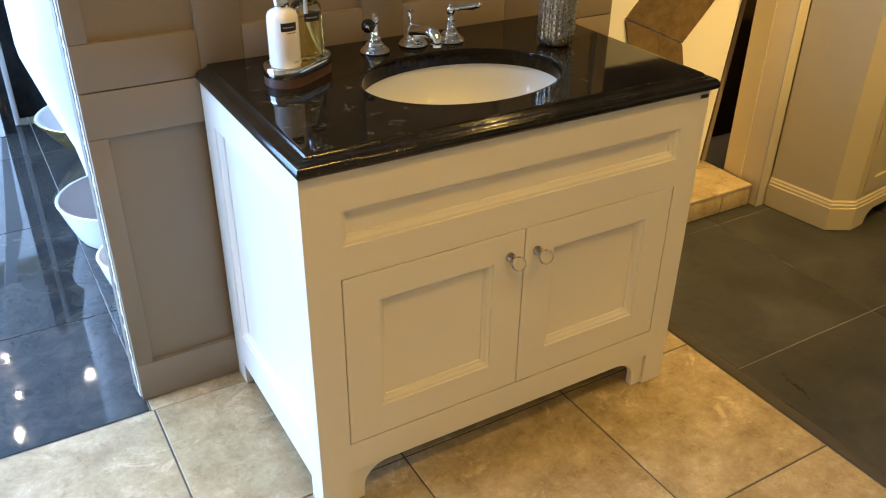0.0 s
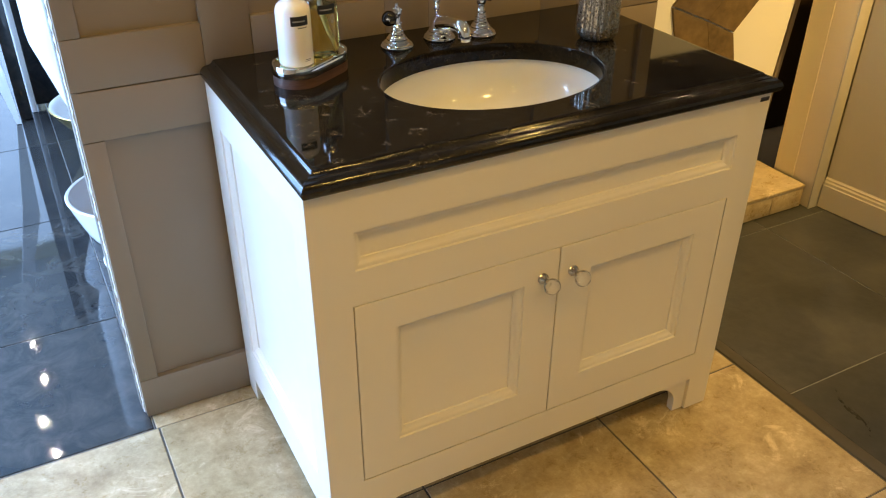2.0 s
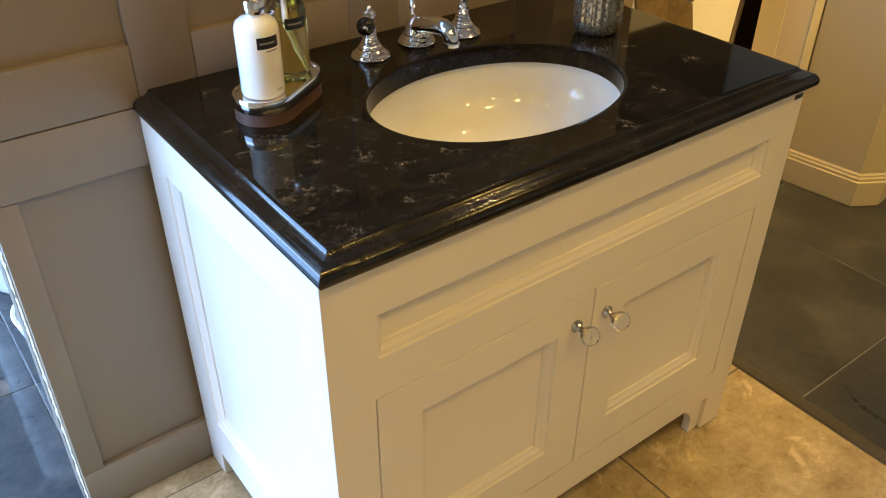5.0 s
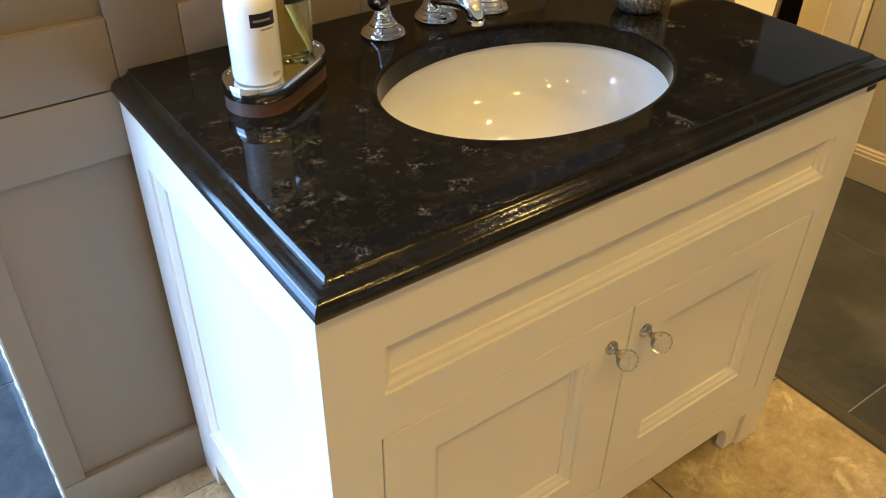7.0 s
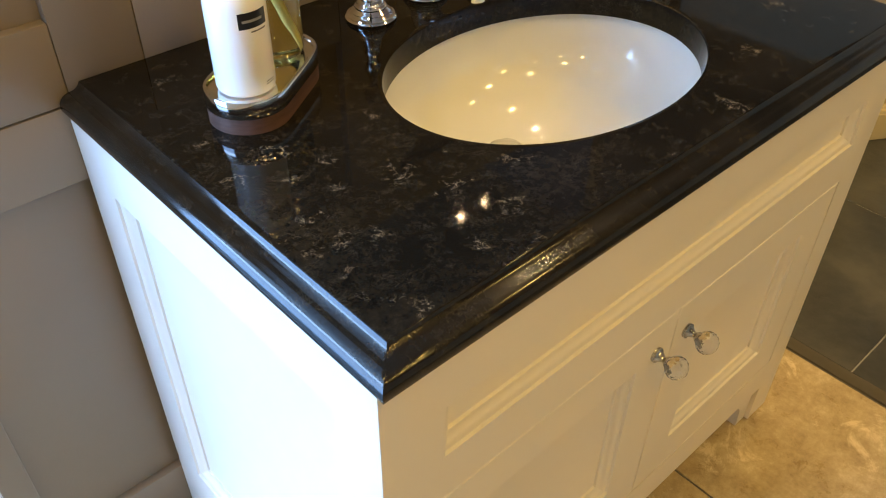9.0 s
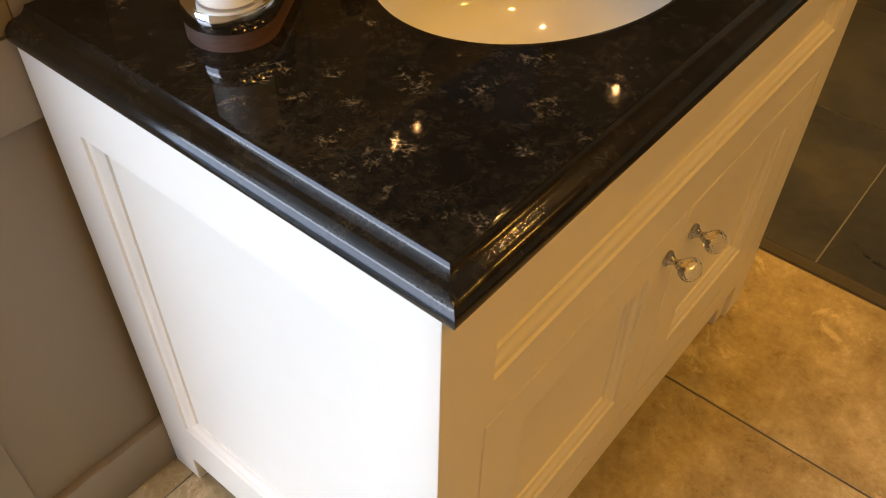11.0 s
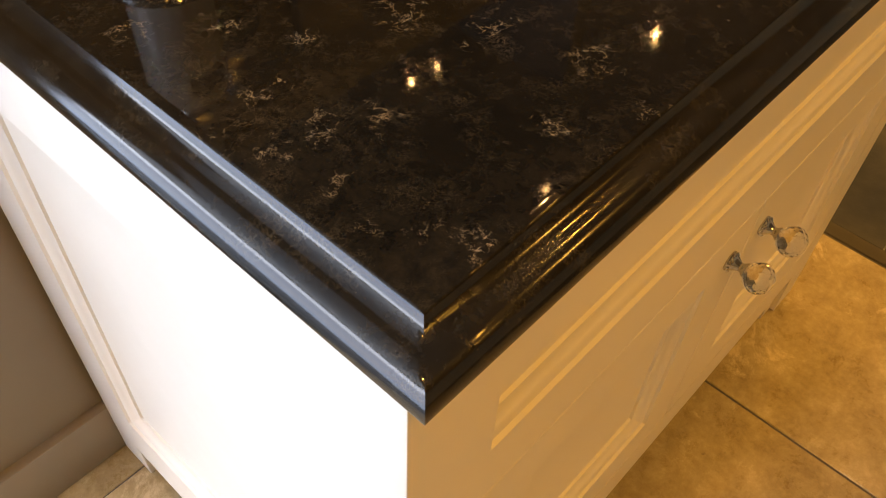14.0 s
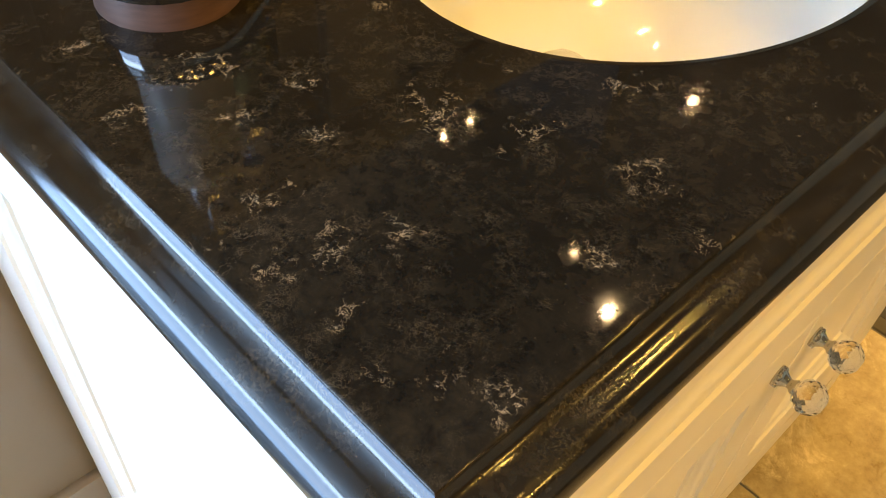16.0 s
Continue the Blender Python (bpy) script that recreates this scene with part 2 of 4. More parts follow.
STONE_EDGE = stone_black("black_quartz_hand_polished", 0.14, 0.78, 0.42)
TRAVERTINE = travertine()
SLATE = slate_tile()
DARK_TILE = dark_marble()
GROUT = painted("grey_grout", (0.12, 0.11, 0.10), 0.9, 0.3, 300)
GROUT_LIGHT = painted("pale_grout", (0.30, 0.31, 0.31), 0.9, 0.3, 300)
CEMENT = painted("rough_cement", (0.085, 0.075, 0.06), 0.95, 0.5, 120)
CHROME = material("chrome", (0.86, 0.86, 0.87), 0.06, 1.0)
AGED_CHROME = material("aged_chrome", (0.50, 0.48, 0.45), 0.12, 1.0)
# Matt near-black: the bay's deep shade put into the colour.
BAY_SHADE = material("bay_shade", (0.03, 0.019, 0.011), 0.9, Specular_IOR_Level=0.05)
BLACK_GLAZE = material("black_ceramic", (0.008, 0.008, 0.009), 0.08)
PORCELAIN = material("white_porcelain", (0.72, 0.725, 0.68), 0.04, Specular_IOR_Level=0.5)
CRYSTAL = material("crystal_glass", (1, 1, 1), 0.0, Transmission_Weight=1.0, IOR=1.5)
CLEAR = material("clear_plastic", (0.97, 0.97, 0.93), 0.02, Transmission_Weight=1.0, IOR=1.45)
LIQUID = material("golden_soap", (0.96, 0.82, 0.28), 0.02, Transmission_Weight=1.0, IOR=1.33)
LOTION = material("white_lotion_bottle", (0.86, 0.83, 0.76), 0.22, Subsurface_Weight=0.15)
BLACK_LABEL = material("black_label", (0.01, 0.01, 0.011), 0.35)
PALE_INK = material("pale_ink", (0.28, 0.28, 0.27), 0.5)
GREY_INK = material("grey_ink", (0.16, 0.15, 0.14), 0.5)
DIP_TUBE = material("dip_tube", (0.88, 0.87, 0.72), 0.3)
WALNUT = wood("walnut", (0.05, 0.026, 0.019), (0.15, 0.08, 0.058), (1, 1, 6))
OAK = wood("smoked_oak", (0.065, 0.042, 0.018), (0.21, 0.142, 0.066), (1, 6, 1.2))
GOLD = material("brushed_gold", (0.72, 0.52, 0.20), 0.22, 1.0)
WHITE_CERAMIC = material("white_ceramic", (0.86, 0.86, 0.85), 0.15)
GREY_GLAZE = material("grey_glaze", (0.5, 0.53, 0.56), 0.15)
# Near-black colour in place of shade: hollow behind the doors, space round the bay.
DARK_VOID = painted("void_shade", (0.02, 0.016, 0.012), 0.7, 0.3)
STEEL = material("dark_metal", (0.12, 0.11, 0.10), 0.35, 1.0)


# ---- mesh helpers ----
def finish(bm, angle=35):
    bmesh.ops.remove_doubles(bm, verts=bm.verts, dist=1e-6)
    bmesh.ops.recalc_face_normals(bm, faces=bm.faces)
    me = bpy.data.meshes.new("mesh")
    bm.to_mesh(me)
    bm.free()
    me.shade_smooth()
    me.set_sharp_from_angle(angle=radians(angle))
    return me


def part(name, bm, mat, parent=None, label="", angle=35):
    me = bm if isinstance(bm, bpy.types.Mesh) else finish(bm, angle)
    if not me.materials:
        me.materials.append(mat)
    ob = new(name, me)
    if parent:
        ob.parent = parent
        ob.matrix_parent_inverse = parent.matrix_world.inverted()
    if label:
        tagged(ob, label)
    return ob


def thing(name, x, y, z, label, category, group="", kind=""):
    ob = new(name)
    ob.empty_display_size = 0.05
    ob.location = (x, y, z)
    ob.matrix_world = pose(x, y, z)
    return tagged(ob, label, category, group, kind)


def box(x0, x1, y0, y1, z0, z1, bevel=0.0, seg=2, bm=None):
    own = bmesh.new()
    vs = [own.verts.new((x, y, z)) for x in (x0, x1) for y in (y0, y1) for z in (z0, z1)]
    for q in ((0, 1, 3, 2), (4, 6, 7, 5), (0, 4, 5, 1), (2, 3, 7, 6), (0, 2, 6, 4), (1, 5, 7, 3)):
        own.faces.new([vs[i] for i in q])
    if bevel:
        bmesh.ops.bevel(own, geom=own.edges[:], offset=bevel, segments=seg, affect="EDGES", profile=0.5)
    if bm is None:
        return own
    return merge(bm, own)


def merge(bm, other):
    me = bpy.data.meshes.new("tmp")
    other.to_mesh(me)
    other.free()
    bm.from_mesh(me)
    bpy.data.meshes.remove(me)
    return bm


def rect_rings(rects, to_world, cap=True, bm=None):
    """Nested rectangles (u0, u1, v0, v1, depth) joined by faces, the last one closed."""
    bm = bm or bmesh.new()
    prev = None
    for u0, u1, v0, v1, d in rects:
        ring = [bm.verts.new(to_world(u, v, d)) for u, v in ((u0, v0), (u1, v0), (u1, v1), (u0, v1))]
        if prev:
            for i in range(4):
                bm.faces.new((prev[i], prev[(i + 1) % 4], ring[(i + 1) % 4], ring[i]))
        prev = ring
    if cap:
        bm.faces.new(prev)
    return bm


def moulded(outer, inner, depth, to_world, thick=0.02, ease=0.0012):
    """A frame with a recessed panel and a stepped moulding round it."""
    a, b, c, d = outer
    p, q, r, s = inner
    rects = [(a, b, c, d, thick), (a, b, c, d, ease), (a + ease, b - ease, c + ease, d - ease, 0.0), (p, q, r, s, 0.0)]
    for w, k in ((0.0015, 0.0025), (0.005, 0.003), (0.0085, 0.0048), (0.0125, 0.0078), (0.0155, 0.0086), (0.0165, 0.0108), (0.019, 0.0112)):
        rects.append((p + w, q - w, r + w, s - w, k / 0.0112 * depth))
    return rect_rings(rects, to_world)


def lathe(profile, seg=32, axis=None, bm=None):
    """Turns (radius, height) round z; axis: a matrix to place it."""
    own = bmesh.new()
    rings = []
    for r, h in profile:
        if r < 1e-6:
            rings.append([own.verts.new((0, 0, h))])
        else:
            rings.append([own.verts.new((r * math.cos(2 * math.pi * i / seg), r * math.sin(2 * math.pi * i / seg), h)) for i in range(seg)])
    for a, b in zip(rings, rings[1:]):
        for i in range(seg):
            k = (i + 1) % seg
            if len(a) == 1 and len(b) == 1:
                continue
            if len(a) == 1:
                own.faces.new((a[0], b[i], b[k]))
            elif len(b) == 1:
                own.faces.new((a[i], a[k], b[0]))
            else:
                own.faces.new((a[i], a[k], b[k], b[i]))
    if axis:
        own.transform(axis)
    return own if bm is None else merge(bm, own)


def tube(points, radii, seg=20, bm=None):
    """A round tube along points, with a radius at each."""
    own = bmesh.new()
    pts = [Vector(p) for p in points]
    rings = []
    for i, p in enumerate(pts):
        d = (pts[min(i + 1, len(pts) - 1)] - pts[max(i - 1, 0)]).normalized()
        u = d.orthogonal().normalized() if i == 0 else (u - d * u.dot(d)).normalized()
        w = d.cross(u)
        rings.append([own.verts.new(p + radii[i] * (math.cos(2 * math.pi * k / seg) * u + math.sin(2 * math.pi * k / seg) * w)) for k in range(seg)])
    for a, b in zip(rings, rings[1:]):
        for k in range(seg):
            own.faces.new((a[k], a[(k + 1) % seg], b[(k + 1) % seg], b[k]))
    own.faces.new(rings[0])
    own.faces.new(rings[-1])
    return own if bm is None else merge(bm, own)


def prism(outline, z0, z1, bm=None):
    """An outline of (x, y) raised from z0 to z1."""
    own = bmesh.new()
    lo = [own.verts.new((x, y, z0)) for x, y in outline]
    hi = [own.verts.new((x, y, z1)) for x, y in outline]
    k = len(outline)
    for i in range(k):
        own.faces.new((lo[i], lo[(i + 1) % k], hi[(i + 1) % k], hi[i]))
    own.faces.new(lo[::-1])
    own.faces.new(hi)
    return own if bm is None else merge(bm, own)


def stadium(ax, ay, bx, by, r, seg=14):
    """The outline round two circles."""
    ang = math.atan2(by - ay, bx - ax)
    pts = []
    for cx, cy, base in ((bx, by, ang - math.pi / 2), (ax, ay, ang + math.pi / 2)):
        for i in range(seg + 1):
            t = base + math.pi * i / seg
            pts.append((cx + r * math.cos(t), cy + r * math.sin(t)))
    return pts


# ---- structure ----
XW, XE, YS, YN = -1.75, 4.6, -2.6, 7.2
STEP_Z = 0.085


def slab(name, x0, x1, y0, y1, z0, z1, mat, label, category):
    ob = part(name, box(x0, x1, y0, y1, z0, z1), mat)
    return tagged(ob, label, category, kind="structure")


floor = slab("floor", XW, XE, YS, YN, -0.12, -0.004, GROUT, "grey grouted bed under the showroom floor tiles", "floor")
slab("ceiling", XW - 0.1, XE + 0.1, YS - 0.1, YN + 0.1, CEIL, CEIL + 0.1, CEILING_BROWN, "dark brown timber showroom ceiling", "ceiling")
slab("ceiling", XW, 0.8, 2.0, YN, CEIL - 0.03, CEIL - 0.002, WHITE_WALL, "white painted ceiling of the daylit room", "ceiling")
slab("wall_south", XW - 0.1, XE + 0.1, YS - 0.1, YS, 0, CEIL, WALL_CREAM, "plain cream painted showroom wall", "wall")
slab("wall_east", XE, XE + 0.1, YS, YN, 0, CEIL, WALL_CREAM, "plain cream painted showroom wall", "wall")
north = bmesh.new()
box(XW - 0.1, -1.62, YN, YN + 0.1, 0, CEIL, bm=north)
box(0.32, XE + 0.1, YN, YN + 0.1, 0, CEIL, bm=north)
box(-1.62, 0.32, YN, YN + 0.1, 0, 0.38, bm=north)
box(-1.62, 0.32, YN, YN + 0.1, 2.32, CEIL, bm=north)
tagged(part("wall_north", north, WALL_CREAM), "plain cream painted far wall with a window opening", "wall", kind="structure")
win = thing("window_2", -0.65, YN + 0.05, 0.38, "bright far window with slim dark metal frame", "window", kind="structure")
for x in (-1.6, 0.30):
    part("window_frame", box(x - 0.02, x + 0.02, YN + 0.05, YN + 0.09, 0.38, 2.32, 0.003), STEEL, win)
# the shop front: a wall with one large window opening
west = bmesh.new()
WINDOWS = ((1.58, 6.02),)
for y0, y1 in ((YS, 1.58), (6.02, YN)):
    box(XW - 0.1, XW, y0, y1, 0, CEIL, bm=west)
for y0, y1 in WINDOWS:
    box(XW - 0.1, XW, y0, y1, 0, 0.06, bm=west)
    box(XW - 0.1, XW, y0, y1, 2.32, CEIL, bm=west)
tagged(part("wall_west", west, WHITE_WALL), "white shop-front wall with a wide window opening", "wall", kind="structure")
for number, (y0, y1) in enumerate(WINDOWS, 1):
    win = thing("window_" + str(number), XW - 0.05, (y0 + y1) / 2, 0.06, "wide shop window with slim dark metal frame", "window", kind="structure")
    for y in (y0 + 0.02, y1 - 0.02):
        part("window_frame", box(XW - 0.09, XW - 0.05, y - 0.02, y + 0.02, 0.06, 2.32, 0.003), STEEL, win)
    for z in (0.08, 2.30):
        part("window_frame", box(XW - 0.09, XW - 0.05, y0 + 0.041, y1 - 0.041, z - 0.02, z + 0.02, 0.003), STEEL, win)

# ---- low panelled partition behind the vanity ----
PY = 1.86
PT = 1.25
part_wall = thing("partition", 0.97, PY + 0.04, 0, "low taupe-painted shaker panelled partition with a chipped end", "partition", kind="structure")
PX0, PX1 = 0.279, 1.662


def board(x0, x1, z0, z1, name="panel_rail"):
    part(name, box(x0, x1, PY, PY + 0.018, z0, z1, 0.0013, 2), TAUPE, part_wall)


part("panel_core", box(PX0 + 0.001, PX1, PY + 0.015, PY + 0.03, 0.0, PT), TAUPE, part_wall)
chip = bmesh.new()
strip = []
for i in range(181):
    z = 0.002 + (PT - 0.012) * i / 180
    a = 0.0022 * noise.noise((z * 60, 1, 0)) + 0.002 * noise.noise((z * 190, 4, 0))
    c = 0.0025 * noise.noise((z * 45, 9, 0)) + 0.0015 * noise.noise((z * 150, 2, 0))
    strip.append([chip.verts.new(p) for p in ((PX0 + 0.02, PY + 0.0185, z), (PX0 - 0.0025 + a, PY + 0.0195 + c, z), (PX0 - 0.0045 + c, PY + 0.026 + a, z), (PX0 - 0.002 + a, PY + 0.0325 + c, z), (PX0 + 0.02, PY + 0.0325, z))])
for p, q in zip(strip, strip[1:]):
    for k in range(4):
        chip.faces.new((p[k], p[k + 1], q[k + 1], q[k]))
part("chipped_edge", chip, CHIPPED, part_wall, "rough chipped pale plaster edge")
part("wall_end", box(PX0 - 0.006, PX1, PY + 0.033, PY + 0.085, 0.0, PT, 0.002), TAUPE, part_wall)
board(PX0, PX1, 0.003, 0.107)
board(PX0, PX1, 0.694, 0.793)
for x0, x1 in ((PX0, 0.5303), (0.6277, 0.9135), (1.0175, 1.3075), (1.4105, PX1)):
    board(x0, x1, 0.7955, 0.893)
board(PX0, PX1, 1.16, PT)
for x0, x1, z0, z1 in ((PX0, 0.319, 0.108, 0.693), (0.72, 0.80, 0.108, 0.693), (1.16, 1.24, 0.108, 0.693), (1.6, PX1, 0.108, 0.693),
                       (PX0, 0.317, 0.894, 1.159), (0.531, 0.627, 0.7955, 1.159), (0.914, 1.017, 0.7955, 1.159), (1.308, 1.41, 0.7955, 1.159), (1.62, PX1, 0.894, 1.159)):
    board(x0, x1, z0, z1, "panel_stile")

# ---- vanity unit ----
VX0, VX1, VY0, VY1, VZ = 0.523, 1.467, 1.30, 1.857, 0.784
van = thing("vanity_unit", 0.995, 1.58, 0, "cream-painted wooden vanity cabinet with two panelled doors", "vanity unit")
front = lambda u, v, d: (u, VY0 + d, v)
left_side = lambda u, v, d: (VX0 + d, u, v)
right_side = lambda u, v, d: (VX1 - d, u, v)
for x0, x1 in ((VX0, 0.5905), (1.4045, VX1)):
    e = 0.0015
    if x0 == VX0:
        out = [(x0 + e, VY0), (x1, VY0), (x1, VY0 + 0.024), (x0, VY0 + 0.024), (x0, VY0 + e), (x0 + 0.3 * e, VY0 + 0.3 * e)]
    else:
        out = [(x0, VY0), (x1 - e, VY0), (x1 - 0.3 * e, VY0 + 0.3 * e), (x1, VY0 + e), (x1, VY0 + 0.024), (x0, VY0 + 0.024)]
    part("front_stile", prism(out, 0.004, VZ), CREAM, van)
part("drawer_front", moulded((0.5905, 1.4045, 0.5680, VZ), (0.598, 1.398, 0.634, 0.706), 0.0165, front, 0.024, 0.0), CREAM, van)
part("bottom_rail", box(0.5905, 1.4045, VY0, VY0 + 0.024, 0.094, 0.1682), CREAM, van)


def bracket(x_post, x_tip):
    """The curved bracket between a foot and the rail, set back a little."""
    pts = [(x_post, 0.003), (x_post, 0.0935)]
    s = 1 if x_tip > x_post else -1
    pts += [(x_tip, 0.0935), (x_tip, 0.088), (x_tip - s * 0.012, 0.088)]
    cx, r = x_post + s * 0.03, x_tip - s * 0.012 - (x_post + s * 0.03)
    for i in range(11):
        t = math.pi / 2 * i / 10
        pts.append((cx + r * (1 - math.sin(t)), 0.03 + 0.055 * math.cos(t)))
    pts.append((cx, 0.003))
    bm = bmesh.new()
    f = [bm.verts.new((x, VY0 + 0.008, z)) for x, z in pts]
    b = [bm.verts.new((x, VY0 + 0.026, z)) for x, z in pts]
    bm.faces.new(f)
    bm.faces.new(b[::-1])
    for i in range(len(pts)):
        k = (i + 1) % len(pts)
        bm.faces.new((f[i], b[i], b[k], f[k]))
    return bm


part("foot_bracket", bracket(0.5912, 0.69), CREAM, van)
part("foot_bracket", bracket(1.4038, 1.302), CREAM, van)


def knob(door, x, z):
    turn = Matrix.Translation((x, VY0, z)) @ Matrix.Rotation(math.pi / 2, 4, "X")
    rose = [(0, 0), (0.0125, 0), (0.013, 0.0015), (0.0118, 0.003), (0.0122, 0.0042), (0.0095, 0.006), (0.0085, 0.0075), (0.0062, 0.010), (0.0052, 0.012), (0.006, 0.0145), (0.0085, 0.0168), (0.009, 0.018), (0.0, 0.018)]
    rm = lathe(rose, 28, turn)
    for k in range(16):
        a = 2 * math.pi * k / 16
        ball = bmesh.new()
        bmesh.ops.create_icosphere(ball, subdivisions=1, radius=0.0021)
        ball.transform(turn @ Matrix.Translation((0.0112 * math.cos(a), 0.0112 * math.sin(a), 0.0036)))
        merge(rm, ball)
    rm.transform(Matrix.Translation((x, VY0, z)) @ Matrix.Diagonal((0.84, 1, 0.84, 1)) @ Matrix.Translation((-x, -VY0, -z)))
    part("rosette", rm, AGED_CHROME, door, "beaded chrome rosette")
    prof = [(0, 0.0175), (0.006, 0.0181), (0.0112, 0.0212), (0.0146, 0.0255), (0.0162, 0.0305), (0.0158, 0.0355), (0.0136, 0.0402), (0.0096, 0.0440), (0.0050, 0.0460), (0, 0.0460)]
    own = bmesh.new()
    seg = 12
    rings = []
    for i, (r, h) in enumerate(prof):
        off = 0.5 * (i % 2)
        rings.append([own.verts.new((0, 0, h))] if r < 1e-6 else [own.verts.new((r * math.cos(2 * math.pi * (k + off) / seg), r * math.sin(2 * math.pi * (k + off) / seg), h)) for k in range(seg)])
    for i, (a, b) in enumerate(zip(rings, rings[1:])):
        for k in range(seg):
            n = (k + 1) % seg
            if len(a) == 1:
                own.faces.new((a[0], b[k], b[n]))
            elif len(b) == 1:
                own.faces.new((a[k], a[n], b[0]))
            elif i % 2 == 0:
                own.faces.new((a[k], a[n], b[k]))
                own.faces.new((a[n], b[n], b[k]))
            else:
                own.faces.new((a[k], a[n], b[n]))
                own.faces.new((a[k], b[n], b[k]))
    own.transform(turn)
    part("crystal_knob", own, CRYSTAL, door, "clear faceted crystal ball", 5)


door_l = part("door", moulded((0.5927, 0.9988, 0.1704, 0.5658), (0.665, 0.925, 0.243, 0.503), 0.0165, front, 0.022), CREAM, van)
door_r = part("door", moulded((1.0012, 1.4023, 0.1704, 0.5658), (1.073, 1.331, 0.243, 0.503), 0.0165, front, 0.022), CREAM, van)
knob(door_l, 0.963, 0.510)
knob(door_r, 1.031, 0.507)
for side, sgn in ((left_side, 1), (right_side, -1)):
    part("side_panel", moulded((VY0 + 0.024, VY1, 0.066, VZ), (1.366, 1.785, 0.16, 0.706), 0.015, side, 0.02, 0.0), CREAM, van)
    xa, xb = (VX0, VX0 + 0.02) if sgn > 0 else (VX1 - 0.02, VX1)
    part("back_leg", box(xa, xb, 1.797, VY1, 0.004, 0.0658, 0.0006), CREAM, van)
    part("front_leg", box(xa, xb, VY0 + 0.024, 1.362, 0.004, 0.0658, 0.0006), CREAM, van)
# Dark sheet that paints the cabinet's inner shade behind the door gaps.
part("gap_shade", box(VX0 + 0.03, VX1 - 0.03, VY0 + 0.026, VY0 + 0.03, 0.134, 0.62), DARK_VOID, van)
part("carcass_floor", box(VX0 + 0.021, VX1 - 0.021, VY0 + 0.025, VY1, 0.115, 0.133), CREAM, van)
part("carcass_back", box(VX0 + 0.021, VX1 - 0.021, VY1 - 0.008, VY1, 0.134, VZ), CREAM, van)
part("maker_plate", box(1.440, 1.462, VY0 - 0.0015, VY0 + 0.001, 0.766, 0.774, 0.0004), STEEL, van, "tiny dark metal maker's plate")

# ---- countertop with an oval cut-out ----
BCX, BCY, BA, BB = 0.992, 1.542, 0.223, 0.165
TOP = 0.82


def countertop():
    x0, x1, y0, y1 = 0.542, 1.449, 1.309, 1.8575
    angles = sorted([2 * math.pi * i / 120 for i in range(120)] + [math.atan2(y - BCY, x - BCX) % (2 * math.pi) for x in (x0, x1) for y in (y0, y1)])
    base = []
    for a in angles:
        c, s = math.cos(a), math.sin(a)
        k = min((x1 - BCX) / c if c > 1e-9 else 9, (x0 - BCX) / c if c < -1e-9 else 9, (y1 - BCY) / s if s > 1e-9 else 9, (y0 - BCY) / s if s < -1e-9 else 9)
        base.append((BCX + k * c, BCY + k * s))
    bm = bmesh.new()

    def outer(w, z):
        out = []
        for x, y in base:
            fx = (x - x0) / (x1 - x0)
            fy = (y - y0) / (y1 - y0)
            out.append(bm.verts.new((x0 - w + fx * (x1 - x0 + 2 * w), y0 - w + fy * (y1 - y0 + w), z)))
        return out

    def oval(w, z):
        return [bm.verts.new((BCX + (BA + w) * math.cos(t), BCY + (BB + w) * math.sin(t), z)) for t in [math.atan2(math.sin(a) / BB, math.cos(a) / BA) for a in angles]]

    rings = [oval(0.012, TOP - 0.0356), oval(0.0, TOP - 0.0345), oval(0.0, TOP - 0.002), oval(0.0006, TOP - 0.0006), oval(0.002, TOP), oval(0.006, TOP),
             outer(-0.0090, TOP), outer(-0.0034, TOP), outer(-0.0026, TOP - 0.0002), outer(-0.0021, TOP - 0.0007), outer(-0.0018, TOP - 0.0015)]
    # hollow, then the rounded nose
    R, r = 0.0135, 0.0156
    for i in range(1, 13):
        t = math.radians(62 - 62 * i / 12)
        rings.append(outer(-0.0018 + R * (0.8829 - math.sin(t)), TOP - 0.0015 - R * (math.cos(t) - 0.4695)))
    w0, d0 = -0.0018 + R * 0.8829, 0.0015 + R * 0.5305
    for i in range(1, 19):
        t = math.radians(135 * i / 18)
        rings.append(outer(w0 + r * math.sin(t), TOP - d0 - (r if t < math.pi / 2 else 0.013) * (1 - math.cos(t)) - (0.0 if t < math.pi / 2 else r - 0.013)))
    rings.append(outer(0.017, TOP - 0.0356))
    rings.append(outer(0.0, TOP - 0.0357))
    seam = 9
    return bm, rings[:seam + 1], rings[seam:-2], rings[-3:] + rings[:1]


def loft(*bands):
    """Joins the rings of each band into one mesh."""
    bm = bmesh.new()
    for band in bands:
        loops = [[bm.verts.new(v.co) for v in ring] for ring in band]
        for a, b in zip(loops, loops[1:]):
            for i in range(len(a)):
                k = (i + 1) % len(a)
                bm.faces.new((a[i], a[k], b[k], b[i]))
    return bm


worktop = thing("countertop", 0.995, 1.58, 0.784, "polished black veined quartz countertop with an ogee edge", "countertop")
source, top_band, edge_band, under_band = countertop()
part("slab", loft(top_band, under_band), STONE, worktop, "polished black quartz with pale veins", 40)
part("ogee_edge", loft(edge_band), STONE_EDGE, worktop, "hand-polished black ogee edge", 40)
source.free()

